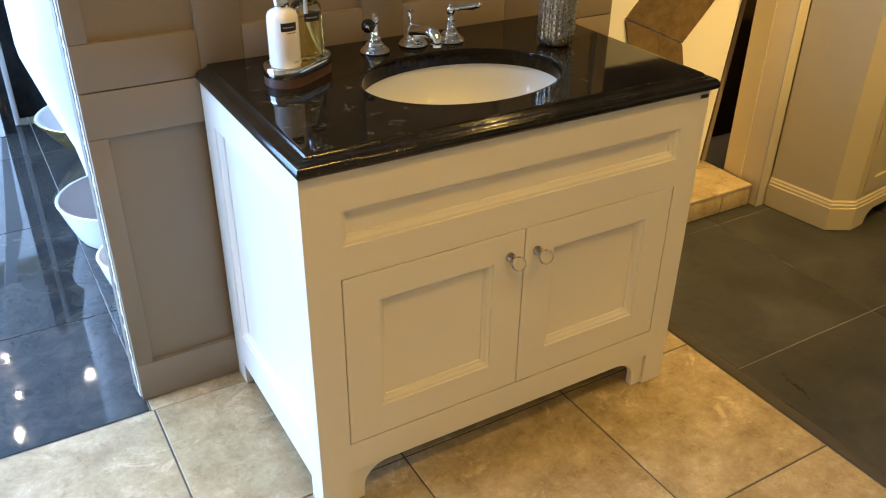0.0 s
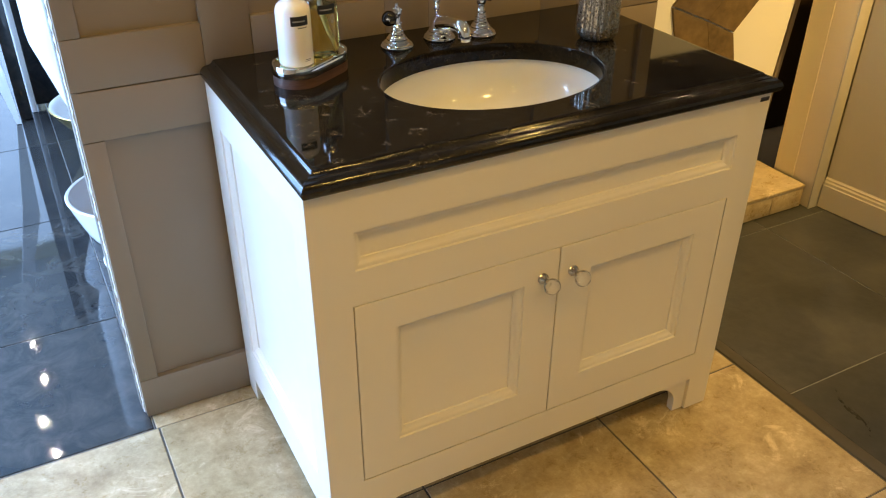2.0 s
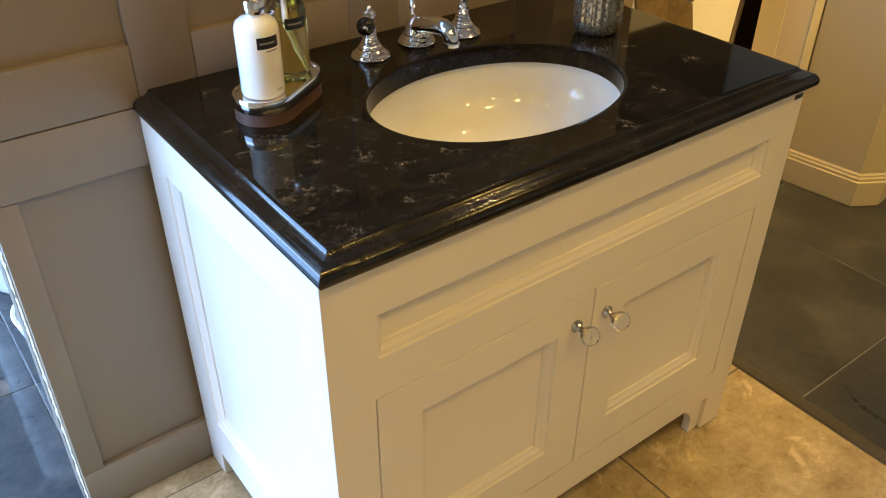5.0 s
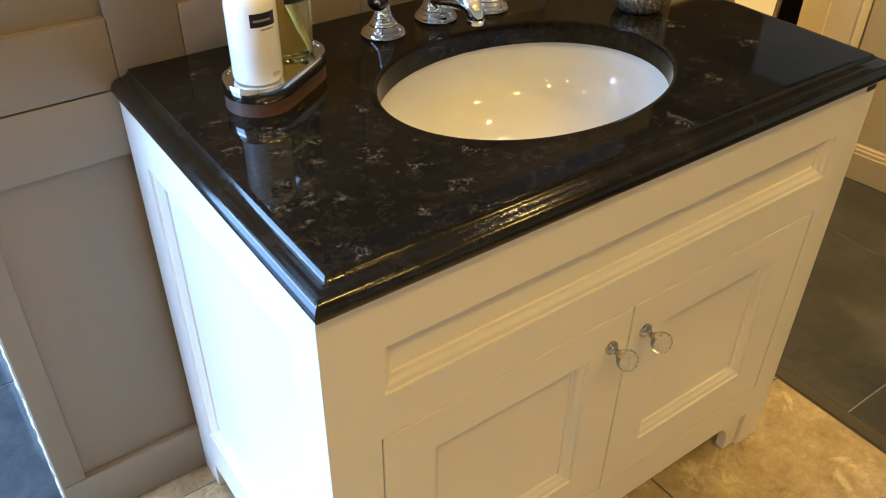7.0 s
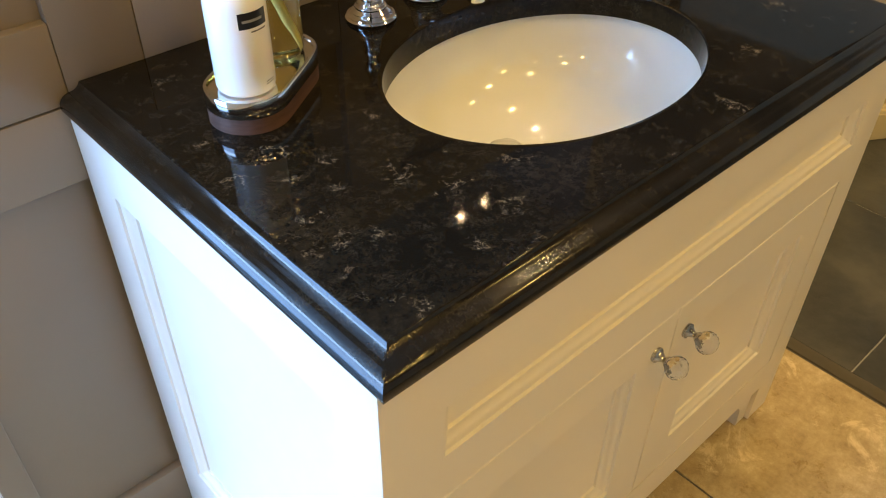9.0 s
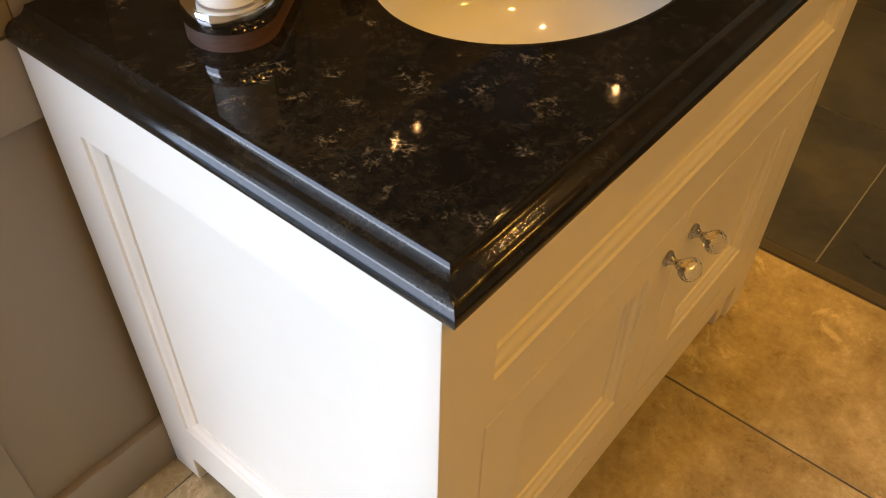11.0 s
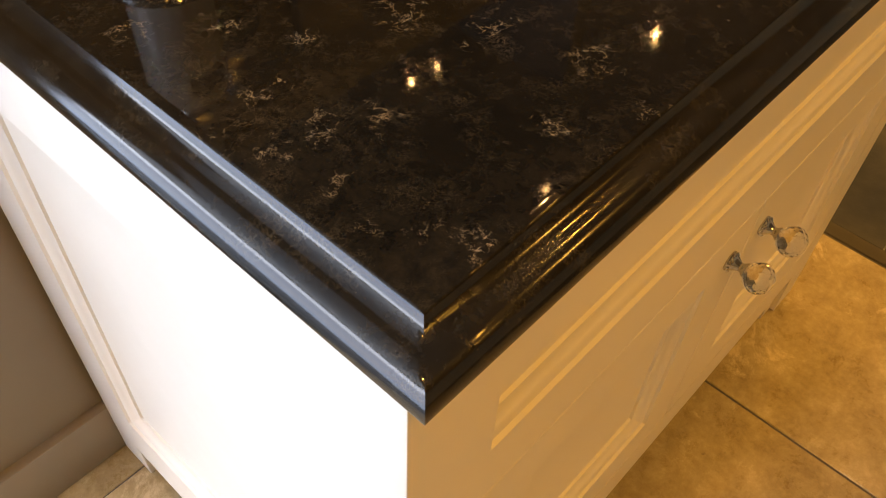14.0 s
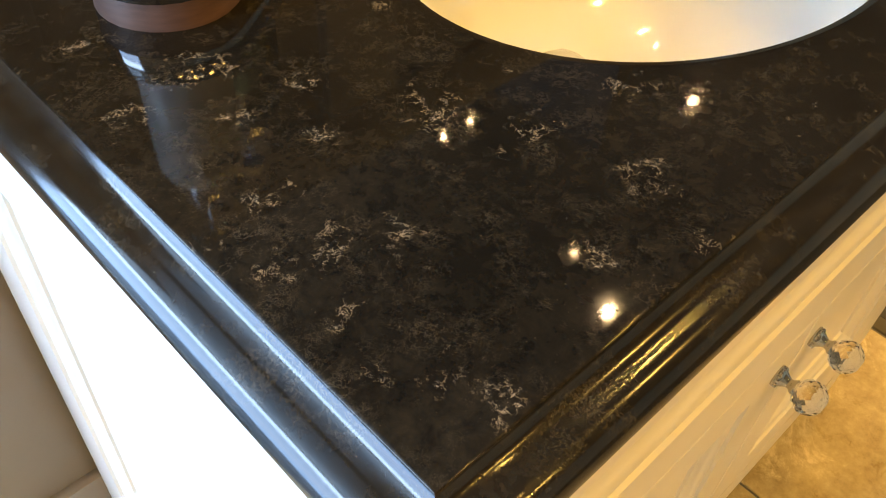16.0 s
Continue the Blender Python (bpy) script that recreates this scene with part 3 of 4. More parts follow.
basin = thing("basin", BCX, BCY, 0.65, "white porcelain oval undermount basin set under the countertop", "basin")
bowl = []
for i in range(25):
    t = i / 24
    bowl.append(((1 - t ** 2.6) ** 0.62 if t < 1 else 0.0, 0.784 - 0.135 * t ** 0.9))
bm = bmesh.new()
rings = [[bm.verts.new((BCX + (BA + 0.008) * r * math.cos(a), BCY + (BB + 0.008) * r * math.sin(a), z)) for a in [2 * math.pi * k / 96 for k in range(96)]] for r, z in bowl if r > 0.06]
rim = [bm.verts.new((BCX + (BA + 0.03) * math.cos(a), BCY + (BB + 0.03) * math.sin(a), 0.784)) for a in [2 * math.pi * k / 96 for k in range(96)]]
shell = [[bm.verts.new((BCX + (BA + 0.02) * (r + 0.02) * math.cos(a), BCY + (BB + 0.02) * (r + 0.02) * math.sin(a), z - 0.012)) for a in [2 * math.pi * k / 96 for k in range(96)]] for r, z in bowl if r > 0.06]
rings = shell[::-1] + [rim] + rings
for a, b in zip(rings, rings[1:]):
    for i in range(96):
        bm.faces.new((a[i], a[(i + 1) % 96], b[(i + 1) % 96], b[i]))
bm.faces.new(rings[-1])
bm.faces.new(rings[0])
part("bowl", bm, PORCELAIN, basin)
part("drain", lathe([(0, 0.006), (0.018, 0.0055), (0.0225, 0.003), (0.027, 0.0025), (0.030, 0.0), (0.03, -0.003)], 32, pose(0.985, 1.600, 0.660)), CHROME, basin, "round chrome waste")

# ---- taps ----
BELL = [(0, 0.0), (0.0265, 0.0), (0.027, 0.003), (0.0255, 0.0045), (0.0255, 0.007), (0.0225, 0.0085), (0.022, 0.011), (0.0185, 0.0135), (0.0165, 0.018), (0.0150, 0.0195), (0.0150, 0.021), (0.0125, 0.024),
        (0.0105, 0.030), (0.0088, 0.038), (0.0082, 0.045), (0.0098, 0.0465), (0.0098, 0.049), (0.0078, 0.0505), (0.0068, 0.056), (0.0066, 0.0625), (0.0088, 0.065), (0.0098, 0.069), (0.0102, 0.074), (0.0088, 0.079), (0.0055, 0.0815), (0.0035, 0.083), (0.0045, 0.085), (0.0030, 0.0875), (0, 0.088)]


def ribbed(profile, top, wide, depth):
    """The same outline with fine turned rings up to a height."""
    hs = [h for r, h in profile[1:]]
    rs = [r * wide for r, h in profile[1:]]
    out = [(0.0, 0.0)]
    for i in range(int(top / 0.0007)):
        h = i * 0.0007
        out.append((float(np.interp(h, hs, rs)) + depth * abs(math.sin(math.pi * h / 0.0052)) - depth * 0.4, h))
    return out + [(r * min(wide, 1.1), h) for r, h in profile if h > top]


def tap_handle(x, y, toward, black_end):
    tap = thing("basin_tap", x, y, TOP, "tiered chrome basin tap with a lever handle on the countertop", "tap", "taps on the countertop")
    part("bell_base", lathe(ribbed(BELL, 0.044, 1.2, 0.0016), 40, pose(x, y, TOP)), CHROME, tap)
    d = Vector((math.cos(toward), math.sin(toward), 0.03)).normalized()
    o = Vector((x, y, TOP + 0.0735))
    stops = [(0.006, 0.0045), (0.014, 0.0055), (0.018, 0.0075), (0.0205, 0.0075), (0.024, 0.0055), (0.034, 0.0068), (0.046, 0.0085), (0.056, 0.0100), (0.062, 0.0098), (0.067, 0.0070)]
    part("lever", tube([o + d * a for a, r in stops], [r for a, r in stops], 20), CHROME, tap)
    turn = Matrix.Translation(o + d * 0.066) @ d.to_track_quat("Z", "Y").to_matrix().to_4x4()
    if black_end:
        part("lever_end", lathe([(0, -0.0135), (0.009, -0.0125), (0.0135, -0.007), (0.015, 0.0), (0.0137, 0.0058), (0.010, 0.0098), (0.005, 0.0115), (0, 0.012)], 28, turn), BLACK_GLAZE, tap, "glossy black ceramic lever end")
        part("end_cap", lathe([(0, 0.0135), (0.003, 0.013), (0.0048, 0.011), (0.005, 0.0095), (0, 0.0095)], 20, turn), CHROME, tap, "small chrome cap")
    else:
        part("lever_end", lathe([(0.0068, 0.0), (0.0085, 0.003), (0.0088, 0.007), (0.006, 0.0105), (0.0035, 0.012), (0.0042, 0.0145), (0.002, 0.017), (0, 0.0175)], 24, turn), CHROME, tap)
    return tap


tap_handle(0.898, 1.768, radians(-127), True)
tap_handle(1.091, 1.764, radians(-3), False)
sp = thing("basin_spout", 1.0, 1.777, TOP, "low chrome basin spout with a pop-up rod", "tap", "taps on the countertop")
SPOUT_BASE = [(0, 0.0), (0.0285, 0.0), (0.029, 0.003), (0.0275, 0.0048), (0.0275, 0.0072), (0.0245, 0.009), (0.0235, 0.012), (0.0205, 0.016), (0.0185, 0.022), (0.0172, 0.030), (0.0165, 0.038), (0.0140, 0.045), (0.009, 0.049), (0.006, 0.0505), (0, 0.051)]
part("bell_base", lathe(ribbed(SPOUT_BASE, 0.02, 1.12, 0.0014), 40, pose(1.0, 1.777, TOP)), CHROME, sp)
arc = [(1.0, 1.787, TOP + 0.026), (1.001, 1.768, TOP + 0.033), (1.003, 1.748, TOP + 0.0385), (1.006, 1.729, TOP + 0.043), (1.009, 1.711, TOP + 0.044), (1.011, 1.699, TOP + 0.040), (1.012, 1.693, TOP + 0.032), (1.012, 1.691, TOP + 0.024)]
part("spout_arm", tube(arc, [0.0175, 0.0178, 0.0165, 0.0150, 0.0142, 0.0140, 0.0134, 0.0124], 24), CHROME, sp)
part("nozzle", lathe([(0, 0), (0.0125, 0), (0.0134, 0.002), (0.0134, 0.006), (0.0122, 0.0075), (0, 0.0075)], 24, pose(1.012, 1.691, TOP + 0.0165)), CHROME, sp)
part("pop_up_rod", lathe([(0, 0), (0.0026, 0), (0.0026, 0.022), (0.006, 0.024), (0.0075, 0.027), (0.0075, 0.029), (0.004, 0.031), (0.0034, 0.036), (0.0065, 0.040), (0.0085, 0.043), (0.0085, 0.0455), (0.0045, 0.0475), (0, 0.0485)], 24, pose(1.0, 1.79, TOP + 0.033)), CHROME, sp)

# ---- soap tray with two bottles ----
TA, TB, TR = (0.652, 1.668), (0.719, 1.712), 0.0445
tray = thing("soap_tray", 0.683, 1.69, TOP, "rounded walnut soap tray with a chrome gallery", "tray")
part("wooden_base", prism(stadium(*TA, *TB, TR), TOP, TOP + 0.0178), WALNUT, tray, "dark walnut base")
ring = bmesh.new()
loops = []
for off, z in ((0.0004, 0.0180), (0.0008, 0.0187), (0.0008, 0.0362), (0.0002, 0.0374), (-0.0010, 0.0378), (-0.0030, 0.0374), (-0.0040, 0.0362), (-0.0044, 0.0340), (-0.008, 0.0340)):
    loops.append([ring.verts.new((x, y, TOP + z)) for x, y in stadium(*TA, *TB, TR + off)])
for a, b in zip(loops, loops[1:]):
    for i in range(len(a)):
        k = (i + 1) % len(a)
        ring.faces.new((a[i], a[k], b[k], b[i]))
ring.faces.new(loops[-1])
ring.faces.new(loops[0][::-1])
part("chrome_gallery", ring, CHROME, tray, "polished chrome rim")
BZ = TOP + 0.0343


def wrap_label(x, y, r, heading, half, z0, z1, seg=14):
    """A curved patch on a round bottle."""
    bm = bmesh.new()
    lo, hi = [], []
    for i in range(seg + 1):
        a = heading - half + 2 * half * i / seg
        lo.append(bm.verts.new((x + r * math.cos(a), y + r * math.sin(a), z0)))
        hi.append(bm.verts.new((x + r * math.cos(a), y + r * math.sin(a), z1)))
    for i in range(seg):
        bm.faces.new((lo[i], lo[i + 1], hi[i + 1], hi[i]))
    bmesh.ops.solidify(bm, geom=bm.faces[:], thickness=0.0002)
    return bm


def pump(x, y, z, owner, heading):
    part("pump_collar", lathe([(0.010, -0.002), (0.0155, -0.002), (0.016, 0.0), (0.016, 0.015), (0.015, 0.0165), (0.006, 0.0175), (0.005, 0.019), (0, 0.019)], 28, pose(x, y, z)), CHROME, owner, "chrome pump collar")
    hx, hy = math.cos(heading), math.sin(heading)
    bm = lathe([(0, 0), (0.0042, 0), (0.0042, 0.022), (0.0105, 0.0235), (0.0115, 0.026), (0.0112, 0.031), (0.009, 0.033), (0, 0.0335)], 24, pose(x, y, z + 0.0188))
    tube([(x, y, z + 0.047), (x + hx * 0.02, y + hy * 0.02, z + 0.0475), (x + hx * 0.036, y + hy * 0.036, z + 0.045), (x + hx * 0.04, y + hy * 0.04, z + 0.041)], [0.005, 0.0045, 0.004, 0.0035], 14, bm)
    part("pump_head", bm, CHROME, owner, "chrome pump head")


BODY = [(0, 0), (0.026, 0.0), (0.0295, 0.0015), (0.031, 0.005), (0.031, 0.0935), (0.0303, 0.0995), (0.0275, 0.106), (0.022, 0.1105), (0.015, 0.113), (0.0125, 0.115), (0.0125, 0.1215), (0, 0.1215)]
lot = thing("lotion_bottle", *TA, BZ, "white lotion bottle with black label and chrome pump", "bottle", "toiletry bottles in the tray")
part("bottle_body", lathe(BODY, 48, pose(*TA, BZ)), LOTION, lot)
pump(*TA, BZ + 0.120, lot, radians(200))
FACE1 = radians(-87)
lab = part("black_label", wrap_label(*TA, 0.0312, FACE1, 0.53, BZ + 0.075, BZ + 0.0915), BLACK_LABEL, lot, "small black label")
part("print_line", wrap_label(*TA, 0.0316, FACE1 - 0.05, 0.36, BZ + 0.0815, BZ + 0.0842), PALE_INK, lab)
part("print_line", wrap_label(*TA, 0.0312, FACE1 + 0.15, 0.3, BZ + 0.0705, BZ + 0.0720), GREY_INK, lot)
part("print_line", wrap_label(*TA, 0.0312, FACE1 + 0.36, 0.2, BZ + 0.0135, BZ + 0.0146), GREY_INK, lot)
part("print_line", wrap_label(*TA, 0.0312, FACE1 + 0.36, 0.2, BZ + 0.0108, BZ + 0.0118), GREY_INK, lot)

soap = thing("soap_bottle", *TB, BZ, "clear bottle of golden liquid soap with black label", "bottle", "toiletry bottles in the tray")
part("bottle_body", lathe(BODY, 48, pose(*TB, BZ)), CLEAR, soap, "clear plastic")
LIQ = [(0, 0.003), (0.025, 0.003), (0.028, 0.0045), (0.0292, 0.008), (0.0292, 0.084), (0, 0.084)]
part("liquid", lathe(LIQ, 48, pose(*TB, BZ)), LIQUID, soap, "golden liquid soap")
part("dip_tube", tube([(TB[0], TB[1], BZ + 0.118), (TB[0] - 0.001, TB[1] - 0.002, BZ + 0.082), (TB[0] + 0.006, TB[1] - 0.008, BZ + 0.04), (TB[0] + 0.016, TB[1] - 0.016, BZ + 0.006)], [0.0032] * 4, 14), DIP_TUBE, soap, "pale plastic dip tube")
pump(*TB, BZ + 0.120, soap, radians(190))
FACE2 = radians(-87)
lab = part("black_label", wrap_label(*TB, 0.0312, FACE2, 0.56, BZ + 0.076, BZ + 0.0925), BLACK_LABEL, soap, "small black label")
part("print_line", wrap_label(*TB, 0.0316, FACE2 - 0.05, 0.38, BZ + 0.0825, BZ + 0.0852), PALE_INK, lab)

# ---- ribbed jar ----
MERCURY = material("mercury_glass", (0.50, 0.47, 0.41), 0.22, 0.9)
mn = Nodes(MERCURY)
mv = mn.coords()
spots = mn.noise(mv, 160, 4, 0.7).outputs[0]
mn.color(mn.ramp(spots, [(0.38, (0.22, 0.19, 0.14)), (0.48, (0.58, 0.54, 0.45)), (0.66, (0.86, 0.83, 0.75))]))
mn.rough(mn.ramp(spots, [(0.4, GREY3(0.34)), (0.7, GREY3(0.12))]))
bm = bmesh.new()
prof = [(0.0, 0.0), (0.024, 0.0), (0.033, 0.0025), (0.0395, 0.009), (0.042, 0.017), (0.0425, 0.03), (0.0425, 0.135), (0.0435, 0.145), (0.0415, 0.1455), (0.0405, 0.135), (0.0405, 0.02), (0.034, 0.008), (0, 0.006)]
rings = []
for i, (r, h) in enumerate(prof):
    if r == 0:
        rings.append([bm.verts.new((1.293, 1.627, TOP + h))])
    else:
        rib = 0.0011 if 2 < i < 7 else 0.0
        rings.append([bm.verts.new((1.293 + (r + rib * math.cos(22 * a)) * math.cos(a), 1.627 + (r + rib * math.cos(22 * a)) * math.sin(a), TOP + h)) for a in [2 * math.pi * k / 132 for k in range(132)]])
for a, b in zip(rings, rings[1:]):
    for k in range(132):
        n = (k + 1) % 132
        if len(a) == 1:
            bm.faces.new((a[0], b[k], b[n]))
        elif len(b) == 1:
            bm.faces.new((a[k], a[n], b[0]))
        else:
            bm.faces.new((a[k], a[n], b[n], b[k]))
tagged(part("ribbed_jar", bm, MERCURY), "ribbed mercury-glass jar standing on the black countertop", "jar")

# ---- display bay beside the partition: step, post, leaning board ----
RY = 1.888
step = tagged(part("step_core", box(1.70, 2.443, RY + 0.012, 2.6, 0, STEP_Z - 0.011), CEMENT), "low step clad with travertine tiles", "step", kind="structure")
for x0, x1 in ((1.70, 1.985), (1.988, 2.30), (2.303, 2.443)):
    part("riser_tile", box(x0, x1, RY, RY + 0.0115, 0.003, STEP_Z - 0.011, 0.001), TRAVERTINE, step)
for x0, x1 in ((1.70, 2.05), (2.053, 2.443)):
    for y0, y1 in ((RY - 0.004, 2.24), (2.243, 2.6)):
        part("tread_tile", box(x0, x1, y0, y1, STEP_Z - 0.0105, STEP_Z, 0.0015), TRAVERTINE, step)
post = thing("post", 2.47, 1.97, 0, "cream-painted post with a scuffed grey foot", "post", kind="structure")
part("post_front", box(2.456, 2.505, 1.862, 1.8675, 0.0, 1.08, 0.001), SCUFFED, post, "scuffed whitish front board")
part("post_body", box(2.456, 2.505, 1.868, 2.035, 0.0, 1.08, 0.004), WALL_CREAM, post)
part("post_casing", box(2.4525, 2.4558, 1.95, 2.03, STEP_Z + 0.001, 1.08), WALL_CREAM, post)
# Added board, coloured dark for the unlit depth behind the leaning board.
tagged(part("bay_wall", box(1.76, 3.3, 2.42, 2.50, 0, 1.15), BAY_SHADE), "near-black board added for the deep shade in the display bay", "wall", kind="structure")
tiled = thing("tiled_wall", 2.6, 1.95, 0, "narrow wall of brown stone tiles behind the cream cabinet", "wall", kind="structure")
part("wall_core", box(2.507, 3.9, 1.935, 2.0, 0, 1.0), GROUT, tiled)
for c in range(5):
    for r in range(3):
        part("tile", box(2.505 + c * 0.28, 2.782 + c * 0.28, 1.925, 1.9345, 0.003 + r * 0.333, 0.333 + r * 0.333, 0.001), TRAVERTINE, tiled)

# Two added walls, painted dark to act as the unlit space here.
tagged(part("inner_wall", box(1.695, 1.745, 1.955, 3.5, 0, 1.7), DARK_VOID), "low wall added beside the display bay, coloured as dark space", "wall", kind="structure")
tagged(part("inner_wall", box(1.2, XE, 3.5, 3.6, 0, CEIL), DARK_VOID), "unseen wall added behind the display bay, coloured as dark space", "wall", kind="structure")
# white board with bent oak planks, leaning in the bay
BY = 2.10
disp = thing("display_board", 2.1, BY, STEP_Z, "white sample board with bent oak plank inlay, leaning", "display board")
out = [(1.79, STEP_Z), (2.392, STEP_Z), (2.5065, 1.10), (1.79, 1.10)]
bm = bmesh.new()
f = [bm.verts.new((x, BY, z)) for x, z in out]
b = [bm.verts.new((x + 0.002, BY + 0.03, z)) for x, z in out]
bm.faces.new(f)
bm.faces.new(b[::-1])
for i in range(4):
    bm.faces.new((f[i], b[i], b[(i + 1) % 4], f[(i + 1) % 4]))
part("board", bm, WHITE_WALL, disp)
part("board_edge", tube([(2.42, BY + 0.014, STEP_Z + 0.012), (2.522, BY + 0.014, 1.06)], [0.014, 0.014], 4), TAUPE, disp, "grey board edge")


def plank(quad):
    bm = bmesh.new()
    cx = sum(p[0] for p in quad) / 4
    cz = sum(p[1] for p in quad) / 4
    q = [(cx + (x - cx) * 0.99, cz + (z - cz) * 0.99) for x, z in quad]
    f = [bm.verts.new((x, BY - 0.008, z)) for x, z in q]
    b = [bm.verts.new((x, BY - 0.0005, z)) for x, z in q]
    bm.faces.new(f)
    for i in range(4):
        bm.faces.new((f[i], b[i], b[(i + 1) % 4], f[(i + 1) % 4]))
    part("plank", bm, OAK, disp)


A0, B0, C0 = (1.934, 0.690), (2.081, 0.630), (2.199, 0.577)
UP, DOWN = (0.36, 0.385), (0.17, -0.60)
for p, q in ((A0, B0), (B0, C0)):
    plank([p, q, (q[0] + UP[0], q[1] + UP[1]), (p[0] + UP[0], p[1] + UP[1])] if q is not C0 else [p, q, (q[0] + 0.30, q[1] + 0.32), (p[0] + 0.34, p[1] + 0.363)])
    k = (q[1] - STEP_Z - 0.01) / 0.60
    j = (p[1] - STEP_Z - 0.01) / 0.60
    plank([p, (p[0] + DOWN[0] * j, p[1] + DOWN[1] * j), (q[0] + DOWN[0] * k, q[1] + DOWN[1] * k), q])

# ---- ivory cabinet ----
cab = thing("ivory_cabinet", 2.9, 1.75, 0, "ivory painted cabinet with chamfered corner and moulded plinth", "cabinet")
M = Matrix.Translation((2.511, 1.84, 0)) @ Matrix.Rotation(radians(7), 4, "Z")


def cab_outline(o):
    return [(-o, 0.02), (-o, -0.215 - o * 0.4), (0.062 - o * 0.4, -0.262 - o), (0.95, -0.262 - o), (0.95, 0.02)]


bm = bmesh.new()
steps = [(0.0, 0.104), (0.0, 0.86)]
loops = [[bm.verts.new((x, y, z)) for x, y in cab_outline(o)] for o, z in steps]
for a, b in zip(loops, loops[1:]):
    for i in range(5):
        bm.faces.new((a[i], a[(i + 1) % 5], b[(i + 1) % 5], b[i]))
bm.faces.new(loops[-1])
bm.transform(M)
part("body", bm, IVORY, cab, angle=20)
bm = bmesh.new()
loops = [[bm.verts.new((x, y, z)) for x, y in cab_outline(o)] for o, z in ((0.002, 0.112), (0.004, 0.108), (0.0065, 0.106), (0.007, 0.1), (0.0105, 0.0955), (0.011, 0.087), (0.014, 0.084), (0.014, 0.003))]
arch = [(0.135, 0.0), (0.14, 0.018), (0.15, 0.034), (0.165, 0.046), (0.185, 0.052), (0.86, 0.052), (0.95, 0.052)]
for a, b in zip(loops[:-1], loops[1:]):
    for i in range(4):
        if b is loops[-1] and i == 2:
            continue
        bm.faces.new((a[i], a[i + 1], b[i + 1], b[i]))
yf = -0.262 - 0.014
top_l, top_r, low_l = loops[-2][2], loops[-2][3], loops[-1][2]
face = [low_l] + [bm.verts.new((x, yf, 0.003 + z)) for x, z in arch] + [top_r, top_l]
bm.faces.new(face)
deep = [bm.verts.new((x, yf + 0.02, 0.003 + z)) for x, z in arch]
for i in range(len(arch) - 1):
    bm.faces.new((face[1 + i], face[2 + i], deep[i + 1], deep[i]))
bm.transform(M)
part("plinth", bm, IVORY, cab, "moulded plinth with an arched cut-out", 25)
bm = rect_rings([(0.10, 0.52, 0.125, 0.80, 0.0), (0.10, 0.52, 0.125, 0.80, -0.003), (0.104, 0.516, 0.129, 0.796, -0.004), (0.15, 0.47, 0.175, 0.75, -0.004), (0.155, 0.465, 0.18, 0.745, 0.001), (0.165, 0.455, 0.19, 0.735, 0.003)], lambda u, v, d: (u, -0.2625 + d, v))
bm.transform(M)
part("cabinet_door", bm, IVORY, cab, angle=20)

# ---- the daylit room beyond the partition ----


def vessel(name, cx, cy, rx, ry, h, base, wall_mat, inner_mat, label, power=2.0):
    v = thing(name, cx, cy, 0, label, "basin", "vessel basins on the dark floor")
    outs = [(base, 0.003), (base + 0.02, 0.003)]
    for i in range(1, 11):
        t = i / 10
        outs.append((base + 0.02 + (1 - base - 0.02) * (t ** (1 / power)), 0.003 + h * t))
    ins = [(r - 0.05, z) for r, z in outs[::-1][1:-2]]
    for pname, seq, mat in (("outer_shell", outs + [(0.985, h + 0.006)], wall_mat), ("inner_bowl", [(0.985, h + 0.006), (0.95, h + 0.004)] + ins + [(0.0, ins[-1][1])], inner_mat)):
        bm = bmesh.new()
        rr = [[bm.verts.new((cx + rx * r * math.cos(a), cy + ry * r * math.sin(a), z)) for a in [2 * math.pi * k / 64 for k in range(64)]] for r, z in seq if r > 0]
        for a, b in zip(rr, rr[1:]):
            for i in range(64):
                bm.faces.new((a[i], a[(i + 1) % 64], b[(i + 1) % 64], b[i]))
        bm.faces.new(rr[-1] if pname == "inner_bowl" else rr[0])
        part(pname, bm, mat, v, angle=50)


vessel("vessel_basin", 0.455, 2.79, 0.215, 0.205, 0.135, 0.74, WHITE_CERAMIC, GREY_GLAZE, "round white vessel basin with grey inside on dark floor", 1.2)
vessel("vessel_basin", 0.49, 2.40, 0.20, 0.155, 0.12, 0.78, WHITE_CERAMIC, WHITE_CERAMIC, "small plain white vessel basin on dark floor", 1.5)
vessel("gold_basin", 0.605, 3.50, 0.33, 0.26, 0.17, 0.45, GOLD, WHITE_CERAMIC, "white oval vessel basin with brushed gold outside", 1.6)
ped = bmesh.new()
rr = [[ped.verts.new((0.56 + rx * math.cos(a), 3.17 + 0.13 * rx / 0.3 * math.sin(a), z)) for a in [2 * math.pi * k / 64 for k in range(64)]] for rx, z in ((0.17, 0.003), (0.175, 0.08), (0.19, 0.17), (0.24, 0.32), (0.298, 0.52), (0.302, 0.56), (0.302, 1.1), (0.29, 1.11))]
for a, b in zip(rr, rr[1:]):
    for i in range(64):
        ped.faces.new((a[i], a[(i + 1) % 64], b[(i + 1) % 64], b[i]))
ped.faces.new(rr[0])
ped.faces.new(rr[-1])
tagged(part("white_pedestal", ped, WHITE_CERAMIC), "tall glossy white tapered pedestal on the dark floor", "pedestal")

